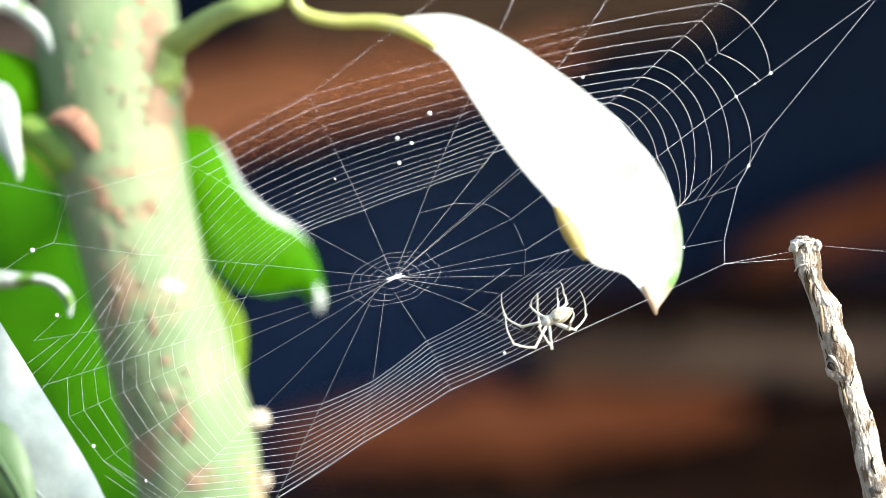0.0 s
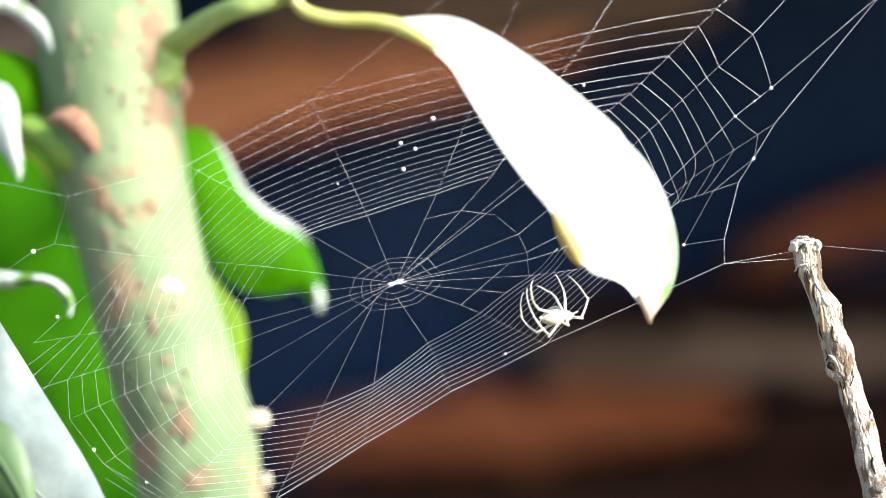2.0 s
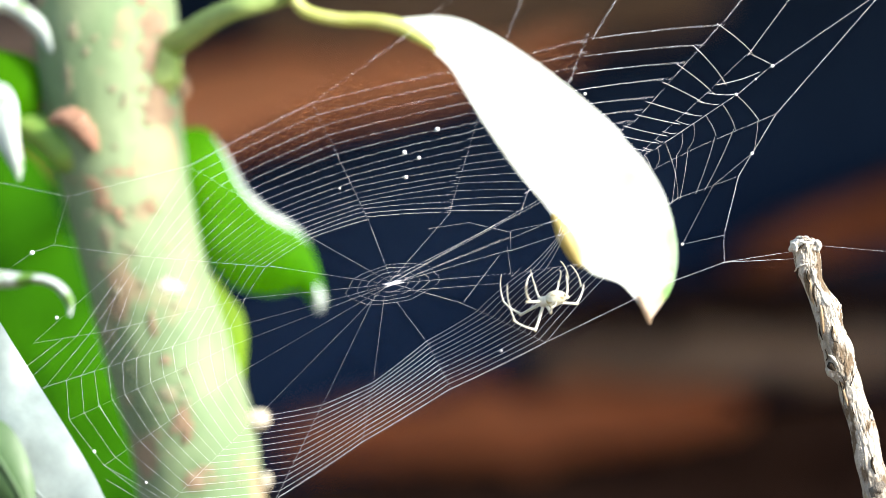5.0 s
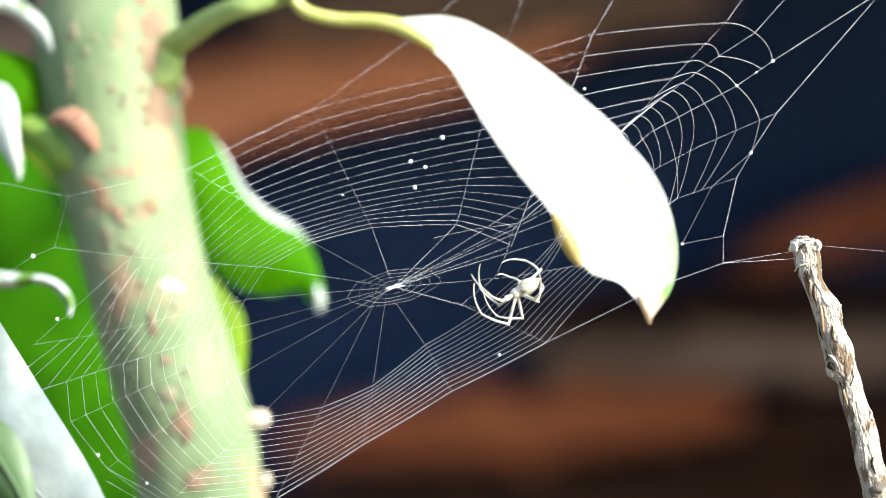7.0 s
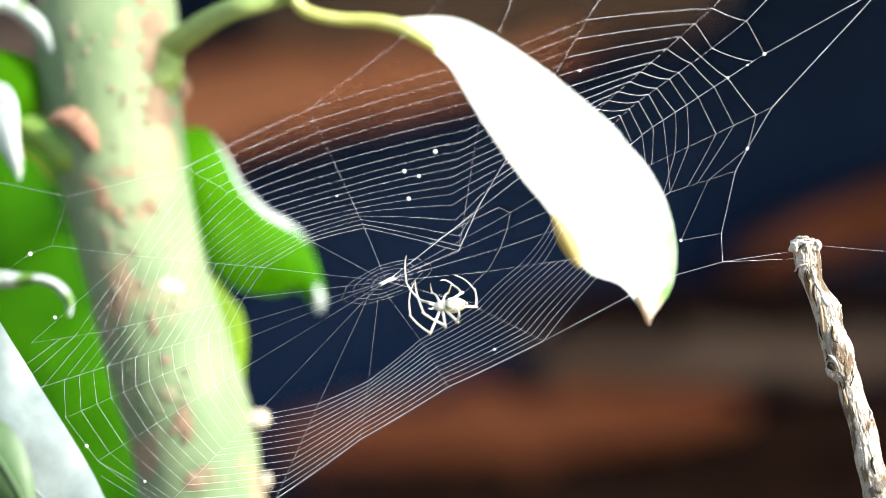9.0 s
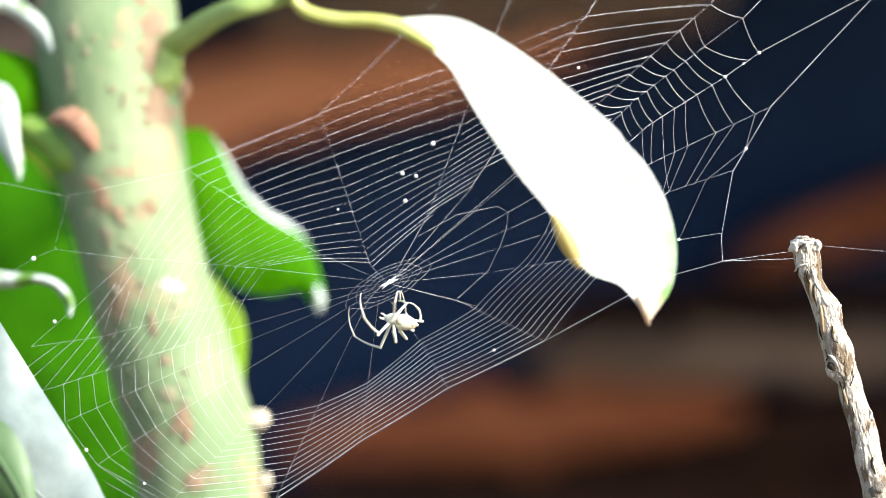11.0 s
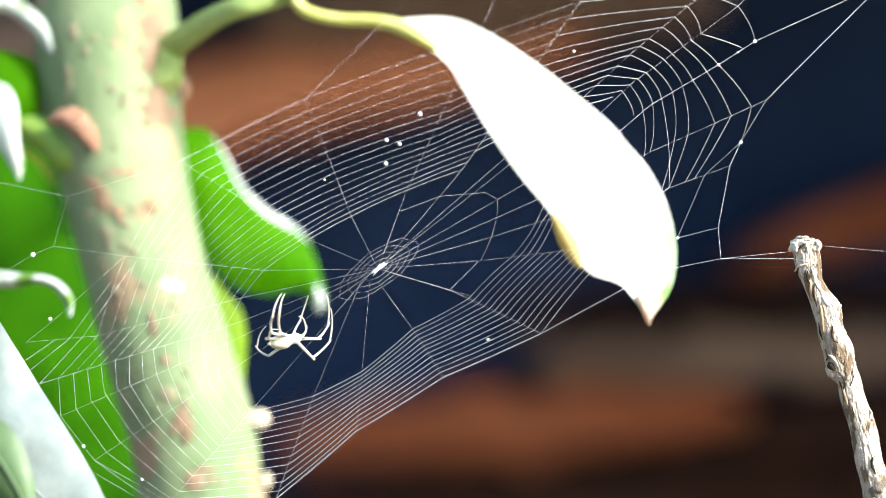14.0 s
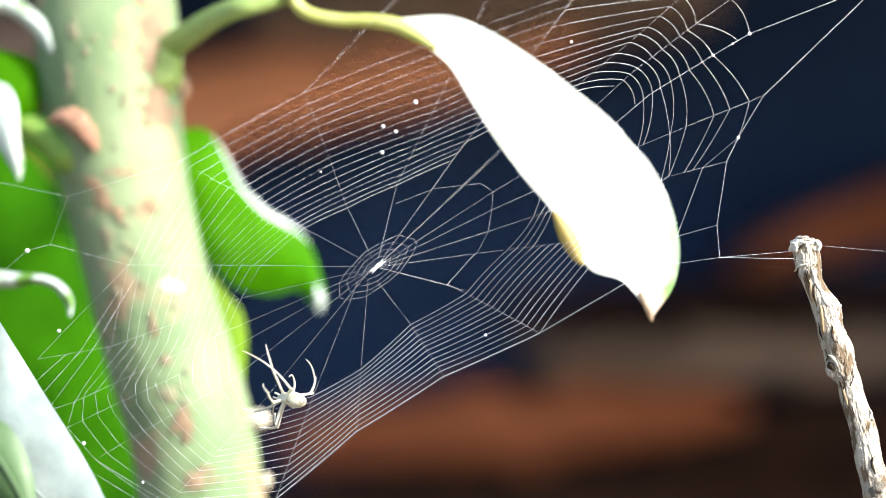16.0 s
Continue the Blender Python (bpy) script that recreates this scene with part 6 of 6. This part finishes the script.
stance(11.5, (-21.1, -23.6), (-16.6, -24.7),
       ((-25.0, -32.6), (-33.1, -29.0), (-34.9, -20.5)), ((-25.4, -28.1), (-29.9, -23.2), (-31.0, -16.0)), ((-20.9, -23.2), (-20.5, -18.7), (-19.6, -15.1)), ((-16.9, -29.5), (-18.7, -27.7), (-19.6, -25.0)),
       ((-16.9, -18.7), (-18.7, -17.8), (-19.3, -15.1)), ((-12.4, -24.1), (-12.8, -20.5), (-16.9, -18.7)), ((-15.1, -26.8), (-16.9, -21.4), (-18.4, -15.1)), ((-20.2, -30.1), (-20.9, -27.7), (-20.9, -25.0)))
stance(12.0, (-37.3, -32.2), (-34.6, -34.0),
       ((-44.8, -35.8), (-48.8, -30.8), (-46.1, -25.0)), ((-45.7, -34.9), (-46.3, -28.6), (-45.7, -25.0)), ((-42.1, -31.3), (-41.6, -28.6), (-41.2, -25.0)), ((-40.0, -29.5), (-38.9, -28.3), (-40.3, -25.9)),
       ((-36.2, -39.8), (-37.6, -36.7), (-38.5, -34.0)), ((-29.9, -37.3), (-30.2, -34.0), (-31.3, -28.6)), ((-31.0, -30.4), (-31.0, -27.7), (-30.1, -19.1)), ((-32.2, -29.5), (-33.1, -27.2), (-34.4, -25.4)))
stance(12.5, (-36.7, -30.8), (-35.5, -33.5),
       ((-42.5, -36.4), (-46.1, -31.3), (-46.1, -23.2)), ((-39.1, -39.4), (-41.0, -34.0), (-39.4, -22.3)), ((-38.5, -30.8), (-41.0, -31.3), (-40.7, -35.8)), ((-37.6, -29.2), (-35.8, -29.5), (-34.9, -28.6)),
       ((-34.6, -28.6), (-34.9, -26.5), (-38.0, -25.0)), ((-28.3, -31.9), (-27.0, -28.3), (-29.3, -19.6)), ((-29.9, -30.1), (-30.4, -27.7), (-33.7, -25.4)), ((-29.5, -39.1), (-28.4, -34.0), (-30.1, -25.0)))
stance(13.0, (-36.7, -29.2), (-33.1, -30.8),
       ((-45.2, -33.1), (-49.9, -24.1), (-48.4, -17.8)), ((-39.4, -34.4), (-43.6, -28.6), (-43.0, -21.4)), ((-38.2, -34.0), (-40.3, -28.6), (-37.6, -27.7)), ((-36.7, -28.6), (-35.3, -26.8), (-34.6, -24.1)),
       ((-31.3, -26.8), (-34.0, -22.3), (-37.6, -18.7)), ((-27.2, -28.6), (-28.1, -25.0), (-34.0, -22.3)), ((-33.1, -35.8), (-34.0, -33.1), (-34.9, -31.3)), ((-30.1, -28.6), (-27.7, -23.2), (-27.0, -16.0)))
stance(13.5, (-50.2, -30.4), (-50.0, -33.1),
       ((-55.1, -35.5), (-59.2, -25.0), (-55.1, -18.7)), ((-52.9, -29.5), (-52.4, -24.1), (-48.4, -16.9)), ((-53.8, -28.6), (-56.0, -28.6), (-53.8, -25.9)), ((-50.2, -26.8), (-50.8, -25.0), (-51.1, -21.4)),
       ((-43.0, -29.5), (-43.0, -25.9), (-46.3, -22.9)), ((-41.2, -30.8), (-37.6, -25.0), (-37.3, -16.9)), ((-46.1, -37.6), (-42.5, -33.1), (-41.6, -22.3)), ((-56.9, -31.9), (-58.3, -28.6), (-59.2, -24.1)))
stance(14.0, (-47.5, -28.6), (-51.7, -29.5),
       ((-55.6, -34.0), (-59.2, -31.3), (-56.5, -25.0)), ((-54.4, -26.8), (-54.4, -22.3), (-51.7, -15.1)), ((-51.7, -26.8), (-52.2, -21.4), (-50.6, -15.1)), ((-47.5, -26.8), (-45.7, -23.2), (-43.0, -15.1)),
       ((-44.8, -27.7), (-43.7, -25.0), (-45.7, -22.0)), ((-40.0, -28.6), (-36.7, -24.1), (-37.1, -15.1)), ((-41.6, -34.6), (-36.2, -29.5), (-35.8, -18.7)), ((-55.6, -28.6), (-54.7, -26.8), (-52.9, -25.9)))
stance(14.5, (-52.9, -40.3), (-47.9, -40.9),
       ((-59.6, -47.0), (-62.8, -45.2), (-65.5, -43.0)), ((-53.8, -49.3), (-56.5, -48.1), (-59.2, -44.8)), ((-54.7, -51.1), (-58.3, -52.6), (-61.9, -52.0)), ((-54.4, -38.5), (-55.6, -35.8), (-56.5, -33.7)),
       ((-51.1, -37.6), (-51.1, -33.1), (-57.4, -21.4)), ((-46.3, -34.0), (-45.7, -28.6), (-48.2, -23.6)), ((-47.0, -46.6), (-45.7, -43.0), (-47.5, -38.5)), ((-49.3, -39.4), (-48.4, -35.8), (-49.3, -30.4)))
stance(15.0, (-52.9, -41.6), (-56.0, -43.9),
       ((-58.7, -49.0), (-63.4, -47.0), (-64.1, -37.6)), ((-59.6, -40.9), (-61.0, -35.8), (-60.3, -28.3)), ((-58.0, -41.2), (-58.1, -37.6), (-58.3, -34.9)), ((-51.5, -38.5), (-51.7, -34.0), (-52.7, -28.3)),
       ((-49.0, -40.9), (-48.2, -37.6), (-49.9, -33.5)), ((-43.9, -39.8), (-41.2, -34.0), (-43.4, -25.0)), ((-46.3, -48.1), (-41.8, -40.3), (-43.0, -30.1)), ((-54.7, -44.8), (-56.5, -44.8), (-58.0, -46.6)))
stance(15.5, (-48.4, -39.4), (-49.0, -43.0),
       ((-54.7, -40.9), (-60.7, -40.3), (-63.4, -36.4)), ((-52.9, -39.8), (-56.5, -38.5), (-60.7, -36.4)), ((-47.5, -35.8), (-51.1, -29.5), (-52.4, -18.7)), ((-51.1, -38.5), (-51.7, -37.3), (-50.6, -36.7)),
       ((-43.6, -33.1), (-42.5, -25.0), (-44.6, -16.9)), ((-34.9, -38.0), (-32.2, -28.6), (-38.9, -21.1)), ((-35.8, -38.5), (-34.9, -31.3), (-41.2, -25.4)), ((-43.0, -37.6), (-43.9, -34.0), (-45.2, -30.8)))
stance(16.0, (-50.2, -47.5), (-46.6, -48.1),
       ((-55.6, -50.6), (-60.1, -51.7), (-63.7, -50.6)), ((-53.8, -48.8), (-55.6, -46.1), (-56.9, -43.4)), ((-51.5, -44.8), (-54.2, -38.5), (-56.2, -31.3)), ((-53.3, -55.6), (-53.5, -52.9), (-53.6, -50.2)),
       ((-47.9, -45.7), (-47.5, -42.1), (-48.8, -40.9)), ((-42.5, -46.1), (-40.9, -41.6), (-43.4, -35.8)), ((-52.6, -56.5), (-56.5, -56.9), (-59.2, -55.6)), ((-48.4, -44.8), (-52.9, -39.4), (-63.7, -32.6)))
BODY_LONG = 4.4     # mm from the middle of the chest to the middle of the belly


def posed():
    """Rigid poses, in the world, for the body and the three lengths of each leg, at the stances' times."""
    def plane(v):
        return lay(-15, v) - 0.005

    lengths = [[0.0] * 3 for _ in range(8)]
    chains = []
    for t, chest, belly, legs in STANCES:
        row = []
        for i, joints in enumerate(legs):
            c = Vector(chest)
            line = [c + (Vector(joints[0]) - c).normalized() * 1.6, *(Vector(j) for j in joints)]
            for k in range(3):
                lengths[i][k] = max(lengths[i][k], (line[k + 1] - line[k]).length)
            row.append(line)
        chains.append(row)
    body, limbs = [], [[[] for _ in range(3)] for _ in range(8)]
    for (t, chest, belly, legs), row in zip(STANCES, chains):
        y = plane(chest[1])
        c = spot(*chest, y)
        d = Vector(belly) - Vector(chest)
        flat = min(d.length, BODY_LONG * 0.98)
        d = d.normalized() * flat
        axis = Vector((d.x, -math.sqrt(BODY_LONG ** 2 - flat ** 2), d.y)).normalized()
        side = axis.cross(Vector((0, -1, 0.3)))
        side = side.normalized() if side.length > 0.05 else Vector((1, 0, 0))
        m = Matrix((axis, side, axis.cross(side))).transposed().to_4x4()
        m.translation = c
        body.append((t, m))
        for i, line in enumerate(row):
            sign = (1, -1, 1)
            p = Vector((line[0].x, 0, line[0].y))
            for k in range(3):
                e = line[k + 1] - line[k]
                L = lengths[i][k]
                dy = math.sqrt(max(0, L * L - e.length ** 2)) * 0.85 * sign[k] * (-1 if i in (1, 2, 7) else 1) * (-1 if k else 1)
                q = p + Vector((e.x, dy, e.y))
                limbs[i][k].append((t, p.copy(), q.copy(), y))
                p = q
    return lengths, body, limbs


def spider():
    lengths, body, limbs = posed()
    t = thing("spider", "small cream-white orb spider with long thin legs on its web", "spider")
    t.matrix_basis = body[0][1]
    course = [body[0]]
    for (t0, m0), (t1, m1) in zip(body, body[1:]):
        q0, q1 = m0.to_quaternion(), m1.to_quaternion()
        q1.make_compatible(q0)
        steps = math.ceil(q0.rotation_difference(q1).angle / 1.2)
        for j in range(1, steps):
            f = j / steps
            course.append((t0 + (t1 - t0) * f, Matrix.LocRotScale(m0.translation.lerp(m1.translation, f), q0.slerp(q1, f), None)))
        course.append((t1, m1))
    moves = [(t, course)]
    mm = 0.001
    b = bmesh.new()
    ball(b, (0, 0, 0), (2.5 * mm, 1.8 * mm, 1.6 * mm), None, 3, 0.12, 1)
    ball(b, (-1.8 * mm, 0, 0.1 * mm), (1.2 * mm, 1.1 * mm, 0.9 * mm), None, 2)
    part("cephalothorax", b, CHITIN, t)
    b = bmesh.new()
    tube(b, [Vector((x, 0, 0)) * mm for x in (0.2, 1.2, 2.2, 3.2)], [0.0015, 0.0017, 0.0018, 0.0019], 14)
    part("waist", b, CHITIN, t)
    b = bmesh.new()
    made = bmesh.ops.create_uvsphere(b, u_segments=24, v_segments=16, radius=1)["verts"]
    for v in made:
        x, y, z = v.co.z, v.co.y, v.co.x
        s = 1 - 0.22 * x
        v.co = Vector((BODY_LONG * mm + x * 3.7 * mm, y * 2.5 * mm * s, z * 2.4 * mm * s))
    abdomen = part("abdomen", b, ABDOMEN, t, "cream abdomen with brown stripes")
    for k in (-1, 0, 1):
        b = bmesh.new()
        line = []
        for j in range(9):
            a = radians(-60 + 120 * j / 8)
            s = 1 - 0.22 * math.sin(a)
            line.append(Vector((BODY_LONG + 3.72 * math.sin(a), math.sin(k * 0.62) * 2.54 * s * math.cos(a), math.cos(k * 0.62) * 2.44 * s * math.cos(a))) * mm)
        tube(b, line, [0.00028 * math.sin(math.pi * (0.1 + 0.8 * j / 8)) for j in range(9)], 6)
        part("stripe", b, BROWN, abdomen)
    b = bmesh.new()
    tube(b, [Vector((7.9, 0, -0.5)) * mm, Vector((8.6, 0, -0.8)) * mm], [0.0006, 0.0003], 8)
    part("spinneret", b, JOINT, abdomen)
    for s in (-1, 1):
        b = bmesh.new()
        tube(b, [Vector((-2.6, 0.5 * s, -0.2)) * mm, Vector((-3.5, 0.8 * s, -0.4)) * mm, Vector((-4.0, 0.7 * s, -1.1)) * mm], [0.00035, 0.0003, 0.00022], 8)
        part("pedipalp", b, CHITIN, t)
        b = bmesh.new()
        for k, (x, y) in enumerate(((-2.85, 0.3), (-2.6, 0.7))):
            ball(b, Vector((x, y * s, 0.6)) * mm, (0.00017,) * 3, None, 1)
        part("eye_cluster", b, BROWN, t)
    inverse = [(tt, m.inverted()) for tt, m in body]
    names = ("femur", "tibia", "tarsus")
    thick = ((0.00050, 0.00041), (0.00038, 0.00028), (0.00026, 0.00014))
    for i in range(8):
        for k in range(3):
            n = lengths[i][k] * mm
            r0, r1 = thick[k]
            b = bmesh.new()
            stops = (0, 0.06, 0.2, 0.4, 0.6, 0.8, 0.94, 1.0)
            thin = (r0 * 0.8, r0, r0 * 1.05, r0 * 0.75 + r1 * 0.25, (r0 + r1) / 2, r0 * 0.3 + r1 * 0.7, r1 * 1.1, r1 * 0.85)
            tube(b, [Vector((n * s, 0, n * (0.03, 0.05, 0.09)[k] * 4 * s * (1 - s))) for s in stops], thin, 8)
            ob = part(names[k], b, CHITIN, t)
            jb = bmesh.new()
            ball(jb, (n, 0, 0), (r1 * 1.2, r1 * 1.12, r1 * 1.12) if k < 2 else (r1 * 0.9, r1 * 0.7, r1 * 0.7), None, 2)
            part("joint" if k < 2 else "claw", jb, JOINT if k < 2 else CHITIN, ob)
            rows, last = [], None
            for (tt, p, q, y), (_, inv), (_, at) in zip(limbs[i][k], inverse, body):
                wp, wq = (spot(g.x, g.z, y + g.y * mm) for g in (p, q))
                x = (wq - wp).normalized()
                z = (wp + wq) / 2 - at.translation
                z = z - x * z.dot(x)
                z = z.normalized() if z.length > 1e-5 else x.orthogonal().normalized()
                turn = (inv.to_3x3() @ Matrix((x, z.cross(x), z)).transposed()).to_quaternion()
                root = inv @ wp
                if last:
                    steps = math.ceil(last[0].rotation_difference(turn).angle / 1.2)
                    turn.make_compatible(last[0])
                    for j in range(1, steps):
                        f = j / steps
                        rows.append((last[2] + (tt - last[2]) * f, Matrix.LocRotScale(last[1].lerp(root, f), last[0].slerp(turn, f), None)))
                rows.append((tt, Matrix.LocRotScale(root, turn, None)))
                last = (turn, root, tt)
            ob.matrix_basis = rows[0][1]
            moves.append((ob, rows))
    return moves


setting()
boards()
stem()
pale_leaf = leaves()
twig()
orb_web()
SPIDER_MOVES = spider()


def motions():
    for ob, rows in THREADS:
        walk(ob, rows)
    for ob, rows in SPIDER_MOVES:
        walk(ob, rows)
    o = pale_leaf.matrix_basis.copy()
    droop = (0, 0.86, 0.55, 0.68, 0.75, 0.68, 0.68, 0.77, 0.9, 0.64, 0.8, 0.8, 0.8, 1, 0.9, 0.95, 1, 1, 0.9, 1, 0.9, 0.7, 0.7, 0.38, 0.55)
    walk(pale_leaf, [(t, o @ Matrix.Rotation(radians(1.75 * d), 4, (0, 1, 0)) @ Matrix.Rotation(radians(5 * d), 4, (0.73, 0, 0.684))) for t, d in zip(TIMES, droop)])


motions()
